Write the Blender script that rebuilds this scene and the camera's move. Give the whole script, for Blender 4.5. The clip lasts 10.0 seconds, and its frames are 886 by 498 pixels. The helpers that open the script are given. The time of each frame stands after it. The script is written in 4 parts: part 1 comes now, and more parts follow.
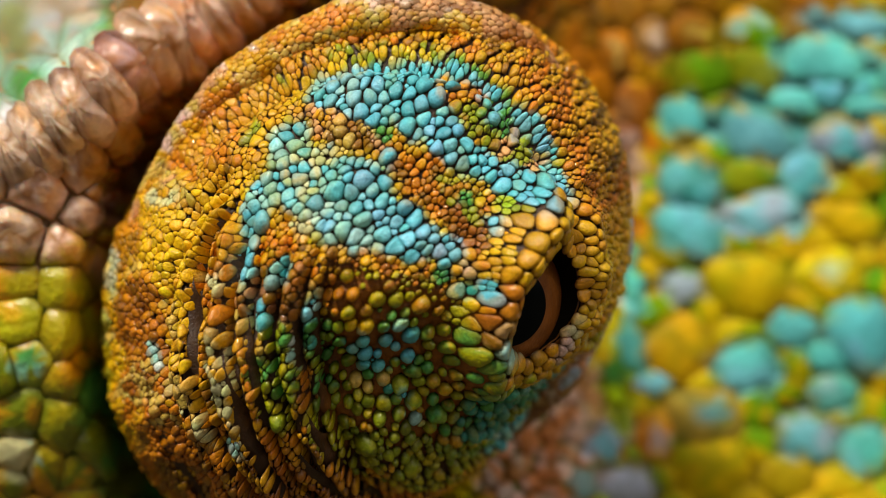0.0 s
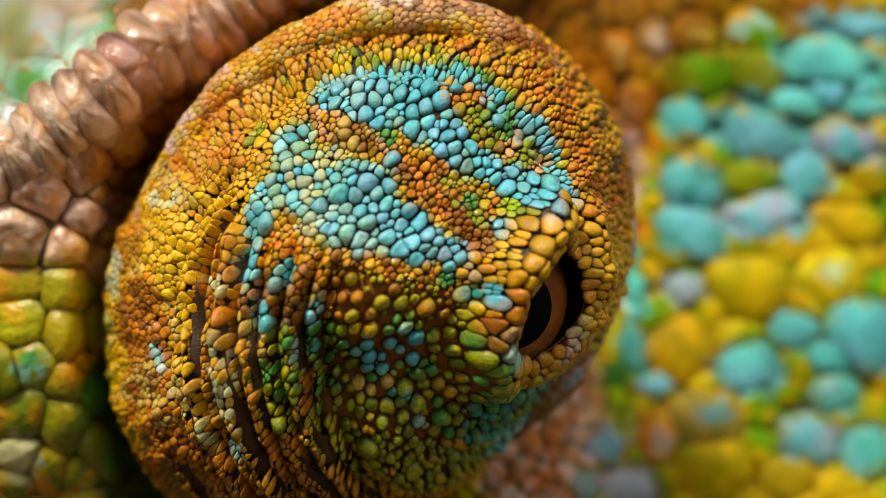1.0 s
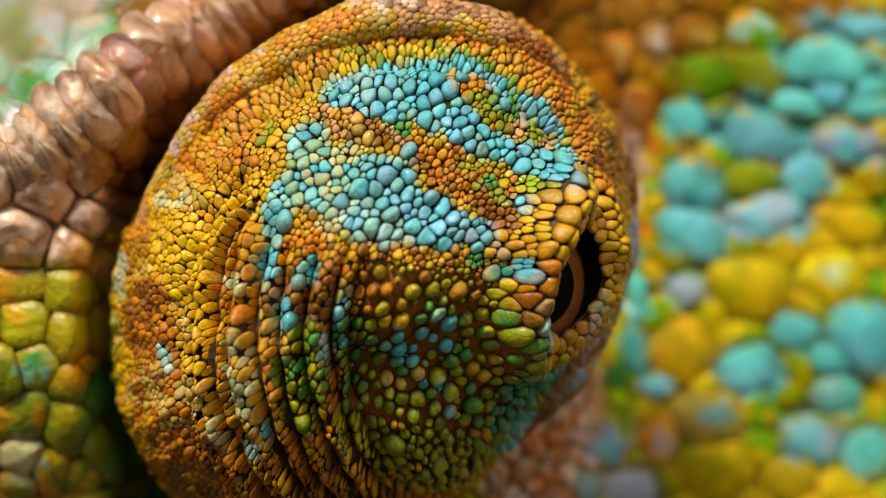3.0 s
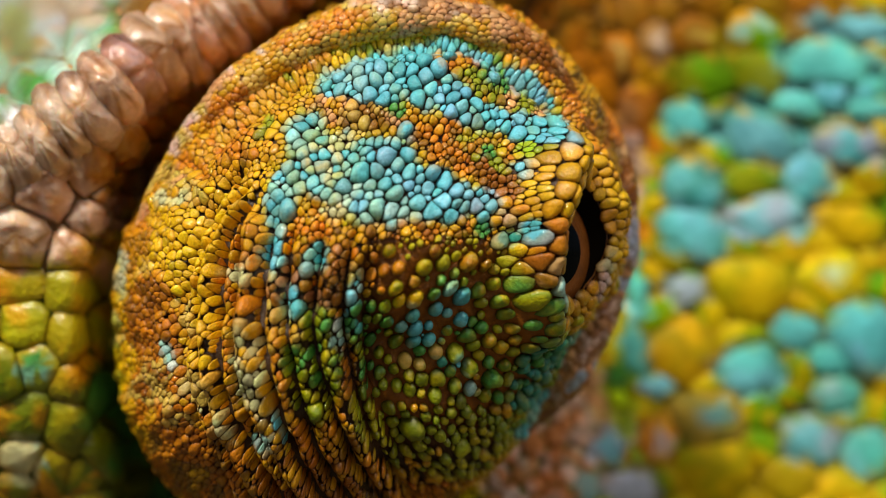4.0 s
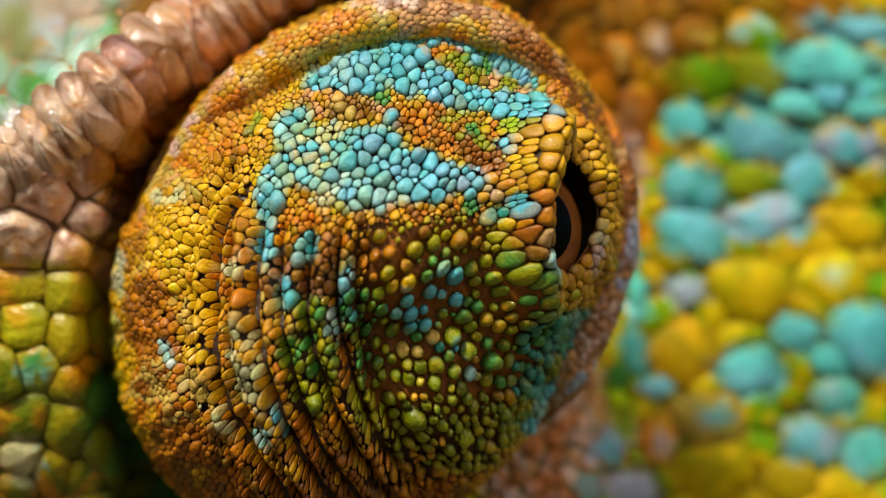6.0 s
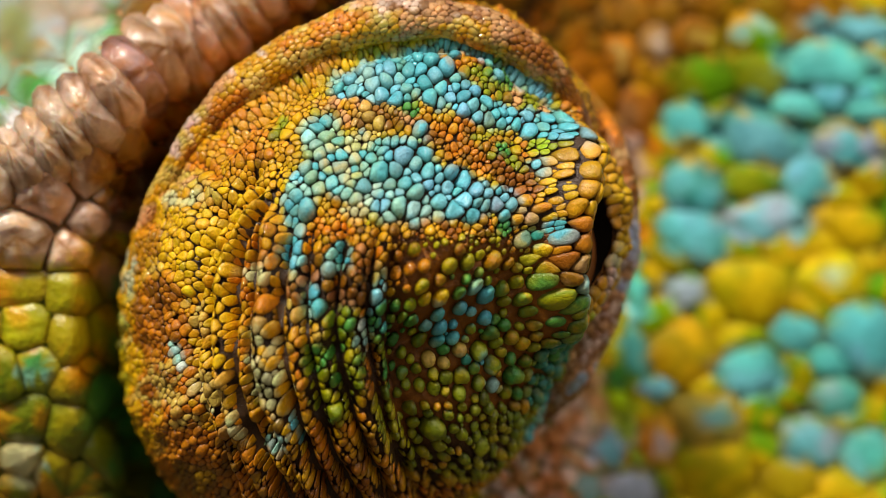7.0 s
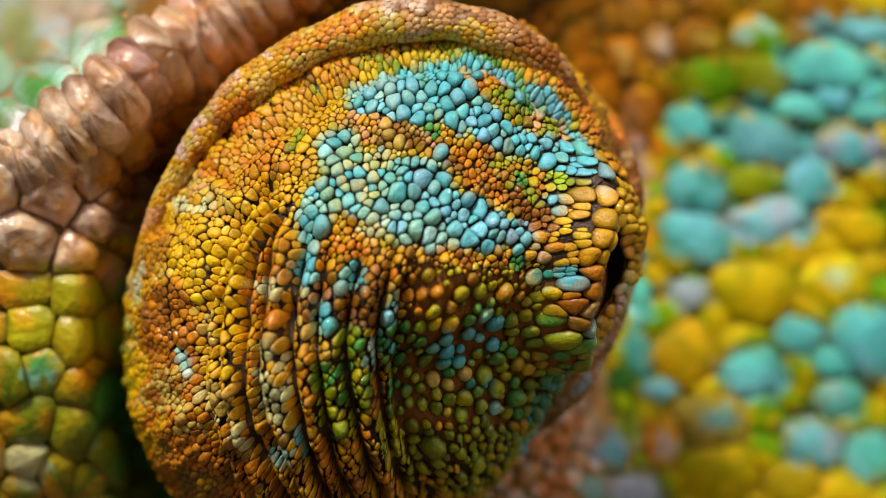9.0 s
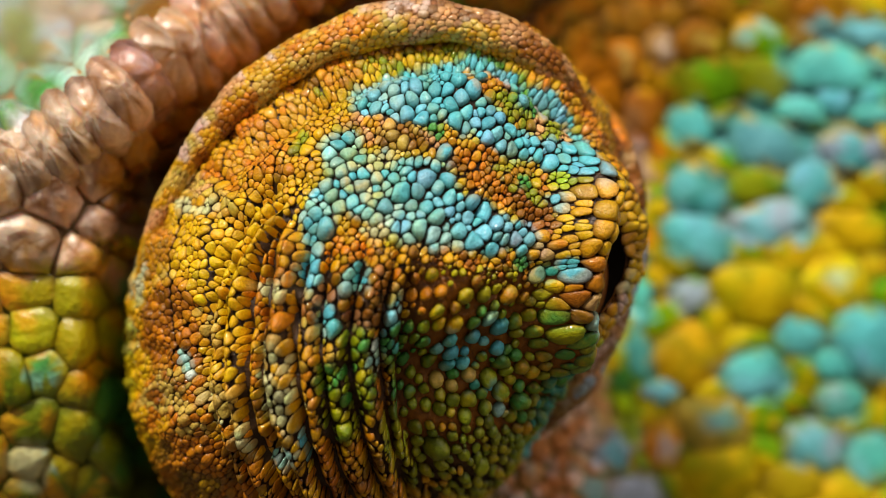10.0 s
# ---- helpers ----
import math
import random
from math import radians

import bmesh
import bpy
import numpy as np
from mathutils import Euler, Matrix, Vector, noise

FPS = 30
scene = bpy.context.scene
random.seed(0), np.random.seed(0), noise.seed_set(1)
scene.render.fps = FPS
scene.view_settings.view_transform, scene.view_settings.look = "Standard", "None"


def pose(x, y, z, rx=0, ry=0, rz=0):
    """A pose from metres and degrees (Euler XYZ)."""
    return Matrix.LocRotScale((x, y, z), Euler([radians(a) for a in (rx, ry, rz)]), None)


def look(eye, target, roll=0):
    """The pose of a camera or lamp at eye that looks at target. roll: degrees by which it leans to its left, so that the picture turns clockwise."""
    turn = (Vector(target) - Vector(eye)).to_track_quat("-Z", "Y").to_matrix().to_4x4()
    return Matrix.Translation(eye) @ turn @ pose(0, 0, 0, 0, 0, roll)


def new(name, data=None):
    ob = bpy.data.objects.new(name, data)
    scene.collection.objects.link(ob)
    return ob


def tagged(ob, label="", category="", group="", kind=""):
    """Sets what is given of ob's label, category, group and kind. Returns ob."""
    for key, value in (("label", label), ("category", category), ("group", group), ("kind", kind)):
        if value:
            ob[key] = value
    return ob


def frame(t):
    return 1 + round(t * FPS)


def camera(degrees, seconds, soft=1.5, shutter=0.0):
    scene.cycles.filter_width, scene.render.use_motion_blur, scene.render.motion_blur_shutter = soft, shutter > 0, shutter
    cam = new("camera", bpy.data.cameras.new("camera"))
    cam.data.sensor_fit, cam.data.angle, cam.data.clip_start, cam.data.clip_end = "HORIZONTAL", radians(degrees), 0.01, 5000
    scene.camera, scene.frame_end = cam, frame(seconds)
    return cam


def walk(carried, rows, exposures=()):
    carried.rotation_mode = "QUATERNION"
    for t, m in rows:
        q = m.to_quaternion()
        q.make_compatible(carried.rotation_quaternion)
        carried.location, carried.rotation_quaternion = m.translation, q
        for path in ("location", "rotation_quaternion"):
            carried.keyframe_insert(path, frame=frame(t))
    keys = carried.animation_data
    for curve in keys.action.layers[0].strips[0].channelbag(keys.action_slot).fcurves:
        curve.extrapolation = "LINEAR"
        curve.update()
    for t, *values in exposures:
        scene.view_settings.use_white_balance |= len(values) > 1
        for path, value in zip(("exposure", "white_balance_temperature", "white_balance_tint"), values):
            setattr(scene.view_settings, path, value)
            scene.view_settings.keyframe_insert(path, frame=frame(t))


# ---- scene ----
# ---- camera and its way ----
U = 1.5e-5          # one sheet unit in metres: the head is laid out in these, on a sheet through the eye's rim
DIST = 6385.0       # distance of the lens from that plane, in sheet units (about 96 mm)
cam = camera(14.0, 10.0, soft=0.5)
cam.data.dof.use_dof = True
cam.data.dof.focus_distance = (DIST - 300) * U
cam.data.dof.aperture_fstop = 50.0

# slow drift of the held camera: seconds, shift of the near plane (x, y), shift of the far plane (x)
DRIFT = [(0.0, -11.7, -6.4, -6.5), (0.5, -9.7, -5.4, -5.4), (1.0, -6.6, -3.8, -2.9), (1.5, -4.6, -2.9, -1.3),
         (2.0, -3.0, -1.8, -0.8), (2.5, -1.5, -1.4, -0.4), (4.0, 0.0, -0.3, 0.0), (5.5, 0.0, 0.4, 0.0),
         (7.0, 1.3, 3.1, 0.0), (7.5, 3.0, 3.1, 0.4), (8.0, 4.6, 3.3, 1.5), (8.5, 7.4, 4.9, 3.8),
         (9.0, 10.5, 6.3, 6.4), (9.5, 12.5, 7.7, 7.6), (10.0, 15.3, 9.5, 8.8)]
rows = []
for t, nx, ny, fx in DRIFT:
    eye = ((-nx - (nx - fx) / 0.099) * U, -DIST * U, ny * U)
    rows.append((t, look(eye, (-nx * U, 0, ny * U))))
walk(cam, rows)

# ---- light ----
SUN_ELEV, SUN_TURN = 50.0, -34.0     # degrees; the turn is counted from behind the camera, minus is to its left
world = bpy.data.worlds.new("sky")
scene.world = world
world.use_nodes = True
wn = world.node_tree
sky = wn.nodes.new("ShaderNodeTexSky")
sky.sky_type, sky.sun_disc, sky.dust_density, sky.air_density = "NISHITA", False, 5.0, 0.7
sky.sun_elevation, sky.sun_rotation = radians(SUN_ELEV), radians(180 + SUN_TURN)
wn.nodes["Background"].inputs["Strength"].default_value = 0.074
wn.links.new(sky.outputs[0], wn.nodes["Background"].inputs["Color"])
sun = new("sun", bpy.data.lights.new("sun", "SUN"))
sun.data.energy, sun.data.angle, sun.data.color = 5.0, radians(9), (1.0, 0.96, 0.84)
way = Vector((math.sin(radians(SUN_TURN)) * math.cos(radians(SUN_ELEV)),
              -math.cos(radians(SUN_TURN)) * math.cos(radians(SUN_ELEV)), math.sin(radians(SUN_ELEV))))
sun.matrix_world = look(way * 0.5, (0, 0, 0))
scene.view_settings.exposure = -0.42


# ---- materials ----
def lin(r, g, b):
    f = lambda c: (c / 255 / 12.92) if c < 10 else ((c / 255 + 0.055) / 1.055) ** 2.4
    return np.array([f(r), f(g), f(b)])


def skin_material(name, rough=0.42, grain=14000.0, bump=0.25, spot=0.0, coat=0.0, sub=0.0, plain=None, spec=0.4, cracks=0.35, mottle=1.0, wet=0.17, deep=2e-4):
    """Scaly skin: pigment from the mesh's own tone, mottled at two sizes, with fine wrinkles in relief."""
    m = bpy.data.materials.new(name)
    m.use_nodes = True
    nt = m.node_tree
    n, l = nt.nodes, nt.links
    bsdf = n["Principled BSDF"]
    tc = n.new("ShaderNodeTexCoord")
    info = n.new("ShaderNodeObjectInfo")
    shift = n.new("ShaderNodeVectorMath")
    shift.operation = "MULTIPLY_ADD"
    l.new(info.outputs["Random"], shift.inputs[0])
    shift.inputs[1].default_value = (0.01, 0.02, 0.03)
    l.new(tc.outputs["Object"], shift.inputs[2])
    if plain is None:
        tone = n.new("ShaderNodeAttribute")
        tone.attribute_name = "tone"
        colour = tone.outputs["Color"]
    else:
        rgb = n.new("ShaderNodeRGB")
        rgb.outputs[0].default_value = (*plain, 1)
        colour = rgb.outputs[0]
    fine, mid = n.new("ShaderNodeTexNoise"), n.new("ShaderNodeTexNoise")
    for node, s, d in ((fine, grain, 5.0), (mid, grain * 0.22, 3.0)):
        node.inputs["Scale"].default_value, node.inputs["Detail"].default_value = s, d
        l.new(shift.outputs[0], node.inputs["Vector"])
    ramp = n.new("ShaderNodeMapRange")
    ramp.inputs[1].default_value, ramp.inputs[2].default_value = 0.3, 0.7
    ramp.inputs[3].default_value, ramp.inputs[4].default_value = 1 - 0.28 * mottle, 1 + 0.22 * mottle
    l.new(mid.outputs[0], ramp.inputs[0])
    ramp2 = n.new("ShaderNodeMapRange")
    ramp2.inputs[1].default_value, ramp2.inputs[2].default_value = 0.3, 0.7
    ramp2.inputs[3].default_value, ramp2.inputs[4].default_value = 0.86, 1.12
    l.new(fine.outputs[0], ramp2.inputs[0])
    mul = n.new("ShaderNodeMath")
    mul.operation = "MULTIPLY"
    l.new(ramp.outputs[0], mul.inputs[0])
    l.new(ramp2.outputs[0], mul.inputs[1])
    scale = n.new("ShaderNodeVectorMath")
    scale.operation = "SCALE"
    l.new(colour, scale.inputs[0])
    l.new(mul.outputs[0], scale.inputs["Scale"])
    out = scale.outputs[0]
    if spot:
        spots = n.new("ShaderNodeTexNoise")
        spots.inputs["Scale"].default_value, spots.inputs["Detail"].default_value = grain * 0.5, 2.0
        l.new(shift.outputs[0], spots.inputs["Vector"])
        cut = n.new("ShaderNodeMapRange")
        cut.inputs[1].default_value, cut.inputs[2].default_value = 0.6, 0.72
        cut.inputs[3].default_value, cut.inputs[4].default_value = 0.0, spot
        l.new(spots.outputs[0], cut.inputs[0])
        mix = n.new("ShaderNodeMix")
        mix.data_type = "RGBA"
        l.new(cut.outputs[0], mix.inputs["Factor"])
        l.new(out, mix.inputs["A"])
        mix.inputs["B"].default_value = (0.05, 0.02, 0.015, 1)
        out = mix.outputs["Result"]
    l.new(out, bsdf.inputs["Base Color"])
    crack = n.new("ShaderNodeTexVoronoi")
    crack.feature = "DISTANCE_TO_EDGE"
    crack.inputs["Scale"].default_value = grain * 0.45
    l.new(shift.outputs[0], crack.inputs["Vector"])
    cr = n.new("ShaderNodeMapRange")
    cr.inputs[2].default_value = 0.12
    l.new(crack.outputs["Distance"], cr.inputs[0])
    add = n.new("ShaderNodeMath")
    add.operation = "MULTIPLY_ADD"
    l.new(cr.outputs[0], add.inputs[0])
    add.inputs[1].default_value = cracks
    l.new(fine.outputs[0], add.inputs[2])
    bp = n.new("ShaderNodeBump")
    bp.inputs["Strength"].default_value, bp.inputs["Distance"].default_value = bump, 1.0 / grain
    l.new(add.outputs[0], bp.inputs["Height"])
    l.new(bp.outputs[0], bsdf.inputs["Normal"])
    l.new(bp.outputs[0], bsdf.inputs["Coat Normal"])
    rr = n.new("ShaderNodeMapRange")
    rr.inputs[3].default_value, rr.inputs[4].default_value = rough - 0.12, rough + 0.15
    l.new(mid.outputs[0], rr.inputs[0])
    l.new(rr.outputs[0], bsdf.inputs["Roughness"])
    bsdf.inputs["Specular IOR Level"].default_value = spec
    bsdf.inputs["Coat Weight"].default_value, bsdf.inputs["Coat Roughness"].default_value = coat, wet
    bsdf.inputs["Subsurface Weight"].default_value = sub
    bsdf.inputs["Subsurface Radius"].default_value = (1.0, 0.5, 0.25)
    bsdf.inputs["Subsurface Scale"].default_value = deep
    return m


def gloss_material(name, colour, rough, ior=1.4):
    m = bpy.data.materials.new(name)
    m.use_nodes = True
    b = m.node_tree.nodes["Principled BSDF"]
    b.inputs["Base Color"].default_value, b.inputs["Roughness"].default_value = (*colour, 1), rough
    b.inputs["IOR"].default_value = ior
    return m


SCALE = skin_material("lid_scale_skin", 0.42, 15000.0, 0.42, coat=0.65, spec=0.25, cracks=0.2, mottle=0.5, wet=0.1)
UNDER = skin_material("under_scale_skin", 0.5, 20000.0, 0.5, coat=0.2)
PLATE = skin_material("head_plate_skin", 0.5, 4200.0, 0.5, coat=0.02, spec=0.10, cracks=0.08)
HORN = skin_material("crest_horn_skin", 0.22, 3400.0, 0.4, spot=0.14, coat=1.0, wet=0.11, deep=5e-4, sub=0.45, spec=0.5, cracks=0.04)
CHEEK = skin_material("cheek_plate_skin", 0.4, 4600.0, 0.4, coat=0.7, spec=0.3, sub=0.15, cracks=0.05)
HEAD = skin_material("head_under_skin", 0.6, 5000.0, 0.4)
LINING = gloss_material("shade_black_lid_lining", (0.006, 0.004, 0.002), 0.7, 1.15)
PUPIL = gloss_material("wet_black_pupil", (0.003, 0.004, 0.004), 0.15, 1.13)
IRIS = skin_material("iris_ring", 0.4, 9000.0, 0.2, plain=(0.30, 0.095, 0.014))
BOUNCE_GROUND = skin_material("bounce_ground", 0.9, 60.0, 0.5, plain=(0.085, 0.068, 0.04))

# ---- the sheet: x to the right, y down, d towards the lens ----

def to_world(p):
    """Sheet points (n, 3) as world points, spread from the lens."""
    p = np.asarray(p, float)
    k = (DIST - p[:, 2]) / DIST
    return np.c_[(p[:, 0] - 784) * k, -p[:, 2], (441 - p[:, 1]) * k] * U


def smooth(a, b, x):
    t = np.clip((x - a) / (b - a), 0, 1)
    return t * t * (3 - 2 * t)


# the eye turret: a leaning ellipsoid
CEN = np.array([644.5, 474.0])
AX1, AX2 = np.array([0.609, -0.793]), np.array([-0.793, -0.609])
R1, R2, RD = 517.0, 412.0, 430.0
QUAD = np.outer(AX1, AX1) / R1 ** 2 + np.outer(AX2, AX2) / R2 ** 2
SLIT = np.array([0.797, -0.165, 0.581])
SLIT = SLIT / np.linalg.norm(SLIT)
SLIT_UP = np.array([0.10, -1.0, 0.0]) - SLIT * (np.array([0.10, -1.0, 0.0]) @ SLIT)
SLIT_UP = SLIT_UP / np.linalg.norm(SLIT_UP)
SLIT_SIDE = np.cross(SLIT_UP, SLIT)


def rim_distance(x, y):
    """1 on the turret's outline, less inside."""
    v = np.stack([x - CEN[0], y - CEN[1]], -1)
    return np.sqrt(np.einsum("...i,ij,...j", v, QUAD, v))


def slit_place(dirs):
    """Unit directions from the turret's centre: angle from the slit's axis, and across and along the slit, in degrees."""
    c = np.clip(dirs @ SLIT, -1, 1)
    a = np.degrees(np.arccos(c))
    s, u = dirs @ SLIT_SIDE, dirs @ SLIT_UP
    n = np.maximum(np.hypot(s, u), 1e-9)
    return a, a * s / n, a * u / n


OPEN_W, OPEN_H = 9.6, 13.6      # half width and height of the slit, degrees


def slit_rim(dirs):
    a, s, u = slit_place(dirs)
    return np.hypot(s / OPEN_W, u / OPEN_H)


# furrows between folds of loose skin: x where one runs at y0, how it bends below and above, height of the fold after it
FURROWS = [(318, 540, .0009, .0019, 40), (346, 540, .0010, .0018, 64), (379, 540, .0011, .0016, 40), (405, 540, .0012, .0009, 74),
           (459, 540, .0011, .0004, 52), (497, 540, .0011, .0003, 46), (546, 540, .0012, .0004, 58), (597, 540, .0012, .0006, 34),
           (630, 540, .0012, .0007, 0)]
VALLEY = 74.0


def furrow(k, y):
    x0, y0, below, above, _ = FURROWS[k]
    return x0 + np.where(y > y0, below, above) * (y - y0) ** 2 + 4 * np.sin(y * 0.021 + x0)


def folds(x, y):
    lines = [furrow(k, y) for k in range(len(FURROWS))]
    f = np.zeros_like(x)
    left = x < lines[0]
    f = np.where(left, VALLEY * (1 - np.exp(-np.maximum(lines[0] - x, 0) / 22)), f)
    for k in range(len(lines) - 1):
        u = (x - lines[k]) / np.maximum(lines[k + 1] - lines[k], 8)
        arch = FURROWS[k][4] * np.clip(4 * u * (1 - u), 0, 1) ** 0.68
        f = np.where((u >= 0) & (u < 1), arch, f)
    f = np.where(x >= lines[-1], 30 * (1 - np.exp(-np.maximum(x - lines[-1], 0) / 26)), f)
    live = smooth(0, 130, y - 200 - 150 * smooth(385, 470, x)) * smooth(860, 620, x)
    base = np.where(left, VALLEY, 30)
    return (f - base) * live


def turret_dir(dirs):
    """Sheet points (relative to the turret's centre) on the turret along unit directions, with their outward normals."""
    e = np.zeros((3, 3))
    e[:2, :2], e[2, 2] = QUAD, 1 / RD ** 2
    r = 1 / np.sqrt(np.einsum("ni,ij,nj->n", dirs, e, dirs))
    p = dirs * r[:, None]
    nrm = p @ e
    nrm /= np.linalg.norm(nrm, axis=1, keepdims=True)
    x, y = p[:, 0] + CEN[0], p[:, 1] + CEN[1]
    front = smooth(-60, 60, p[:, 2])
    h = folds(x, y) * front
    rho = rim_distance(x, y)
    h = h - 40 * np.exp(-((rho - 0.862) / 0.036) ** 2) * smooth(330, 190, y - 0.25 * np.maximum(x - 900, 0)) * front   # furrow under the brow
    rim = slit_rim(dirs)
    _, across, along = slit_place(dirs)
    h = h + (24 + 52 * smooth(-4, 9, across) + 18 * smooth(0, 10, along)) * np.exp(-((rim - 1.45) / 0.55) ** 2)                      # the swollen lid margin
    h = h - 52 * np.exp(-(((x - 790) / 170) ** 2 + ((y - 630) / 140) ** 2)) * front  # sunken lower lid
    h = h - 34 * np.exp(-((x - 685 - 0.1 * (y - 600)) / 60) ** 2) * smooth(520, 640, y) * front   # trough beside the last fold
    h = h - 11 * smooth(330, 220, x)
    h = h - 36 * np.exp(-(((x - 1060) / 110) ** 2 + ((y - 660) / 140) ** 2))         # flatter towards the back of the lower lid
    h = h + (10 * noise_field(x, y, 0.012) + 5.5 * noise_field(x + 40, y, 0.047) + 3.0 * noise_field(y, x + 11, 0.11)) * front
    return p + nrm * h[:, None], nrm


def noise_field(x, y, f):
    return (np.sin(x * f * 1.3 + 1.7 * np.sin(y * f * 0.9)) + np.sin(y * f * 1.7 + 1.3 * np.sin(x * f * 1.1 + 2))) * 0.5


ARC = 450.0


def turret_flat(q):
    """Flat map of the turret (units along its surface, from the point nearest the lens) to unit directions."""
    th = np.hypot(q[:, 0], q[:, 1]) / ARC
    th_s = np.maximum(th, 1e-9)
    u = q / (ARC * th_s[:, None])
    xy = (u * np.sin(th)[:, None] * [R1, R2]) @ np.c_[AX1, AX2].T
    p = np.c_[xy, RD * np.cos(th)]
    return p / np.linalg.norm(p, axis=1, keepdims=True)


def head_depth(x, y):
    """Depth of the head's side behind and around the turret."""
    d = -70 - 530 * smooth(560, 1150, x) - 0.08 * np.maximum(x - 1200, 0)
    d = d - 170 * smooth(1.16, 1.0, rim_distance(x, y)) * (1 - 0.7 * smooth(600, 1000, x)) * (1 - 0.8 * smooth(340, 220, y)) + 150 * smooth(340, 170, x)
    d = d + 190 * smooth(640, 800, y) * smooth(1180, 1000, x) * smooth(640, 860, x) - 210 * smooth(600, 1050, y) * smooth(520, 300, x)
    n = -0.6 * x - 0.8 * (y - 190)                       # above the crest's edge
    d = d + 45 * np.exp(-((n + 85) / 80) ** 2) * smooth(760, 460, x)
    d = d - 1500 * smooth(-30, 220, n) * smooth(900, 500, x)
    d = d - 0.0012 * np.maximum(np.abs(x - 784) - 860, 0) ** 2 - 0.0012 * np.maximum(np.abs(y - 441) - 560, 0) ** 2
    return d + 14 * noise_field(x, y, 0.009)


# ---- packing scales ----
def ell(rx, ry, ang, dx, dy):
    """Radius of a leaning ellipse in the direction (dx, dy)."""
    c, s = np.cos(ang), np.sin(ang)
    u, v = dx * c + dy * s, -dx * s + dy * c
    n = np.maximum(np.hypot(u, v), 1e-9)
    return rx * ry / np.hypot(ry * u / n, rx * v / n)


def pack(fixed, choose, tries, box, seed, tight=0.86):
    """Sites (x, y, rx, ry, angle): the fixed ones, then random ones of the size that choose(x, y, rng) gives, wherever they fit."""
    rng = np.random.default_rng(seed)
    out = np.zeros((len(fixed) + tries, 5))
    n = len(fixed)
    if n:
        out[:n] = fixed
    xs = rng.uniform(box[0], box[2], tries)
    ys = rng.uniform(box[1], box[3], tries)
    for i in range(tries):
        x, y = xs[i], ys[i]
        got = choose(x, y, rng, i / tries)
        if got is None:
            continue
        rx, ry, a = got
        dx, dy = out[:n, 0] - x, out[:n, 1] - y
        near = np.flatnonzero((np.abs(dx) < 3.2 * (rx + out[:n, 2])) & (np.abs(dy) < 3.2 * (rx + out[:n, 2]))) if n else []
        if len(near):
            dx, dy, o = dx[near], dy[near], out[near]
            if np.any(np.hypot(dx, dy) < tight * (ell(rx, ry, a, dx, dy) + ell(o[:, 2], o[:, 3], o[:, 4], dx, dy))):
                continue
        out[n] = x, y, rx, ry, a
        n += 1
    return out[:n]


def clip(poly, nx, ny, c):
    """The part of a polygon where nx * x + ny * y <= c."""
    out = []
    k = len(poly)
    for i in range(k):
        ax, ay = poly[i]
        bx, by = poly[(i + 1) % k]
        da, db = nx * ax + ny * ay - c, nx * bx + ny * by - c
        if da <= 0:
            out.append((ax, ay))
        if (da < 0) != (db < 0):
            t = da / (da - db)
            out.append((ax + t * (bx - ax), ay + t * (by - ay)))
    return out


def cells(sites, reach=1.3):
    """Each site's polygon, relative to the site: its grown ellipse cut by its neighbours."""
    polys = []
    ang = np.linspace(0, 2 * math.pi, 14, endpoint=False)
    x, y, big_r = sites[:, 0], sites[:, 1], sites[:, 2:4].max(1)
    reach = np.broadcast_to(np.asarray(reach, float), len(sites))
    for i in range(len(sites)):
        sx, sy, rx, ry, a = sites[i]
        ca, sa = math.cos(a), math.sin(a)
        ex, ey = rx * reach[i] * np.cos(ang), ry * reach[i] * np.sin(ang)
        poly = list(zip(ex * ca - ey * sa, ex * sa + ey * ca))
        dx, dy = x - sx, y - sy
        d = np.hypot(dx, dy)
        near = np.flatnonzero((d < 1.45 * (big_r + max(rx, ry))) & (d > 1e-6))
        ri = ell(rx, ry, a, dx[near], dy[near])
        rj = ell(sites[near, 2], sites[near, 3], sites[near, 4], dx[near], dy[near])
        for j, p, q in zip(near, ri, rj):
            nx, ny = dx[j] / d[j], dy[j] / d[j]
            poly = clip(poly, nx, ny, d[j] * p / (p + q))
            if len(poly) < 3:
                break
        polys.append(np.array(poly) if len(poly) >= 3 else None)
    return polys


def rounded(poly, n, rounds=1, cut=0.25):
    """A polygon with its corners cut, as n points evenly along it."""
    p = poly
    for _ in range(rounds):
        nx = np.roll(p, -1, 0)
        p = np.stack([p * (1 - cut) + nx * cut, p * cut + nx * (1 - cut)], 1).reshape(-1, 2)
    q = np.vstack([p, p[:1]])
    s = np.r_[0, np.cumsum(np.hypot(*np.diff(q, axis=0).T))]
    at = np.linspace(0, s[-1], n, endpoint=False)
    return np.c_[np.interp(at, s, q[:, 0]), np.interp(at, s, q[:, 1])]


PROFILES = {"bead": ((1.0, -0.25), (0.93, 0.36), (0.74, 0.74), (0.42, 0.95)), "pillow": ((1.0, -0.38), (0.915, 0.38), (0.72, 0.74), (0.4, 0.94)), 
            "soft": ((1.0, -0.02), (0.84, 0.4), (0.5, 0.86)), "rib": ((1.0, -0.3), (0.86, 0.3), (0.5, 0.76), (0.2, 0.97)),
            "facet": ((1.0, -0.12), (0.95, 0.26), (0.88, 0.42), (0.54, 0.95), (0.45, 1.0))}


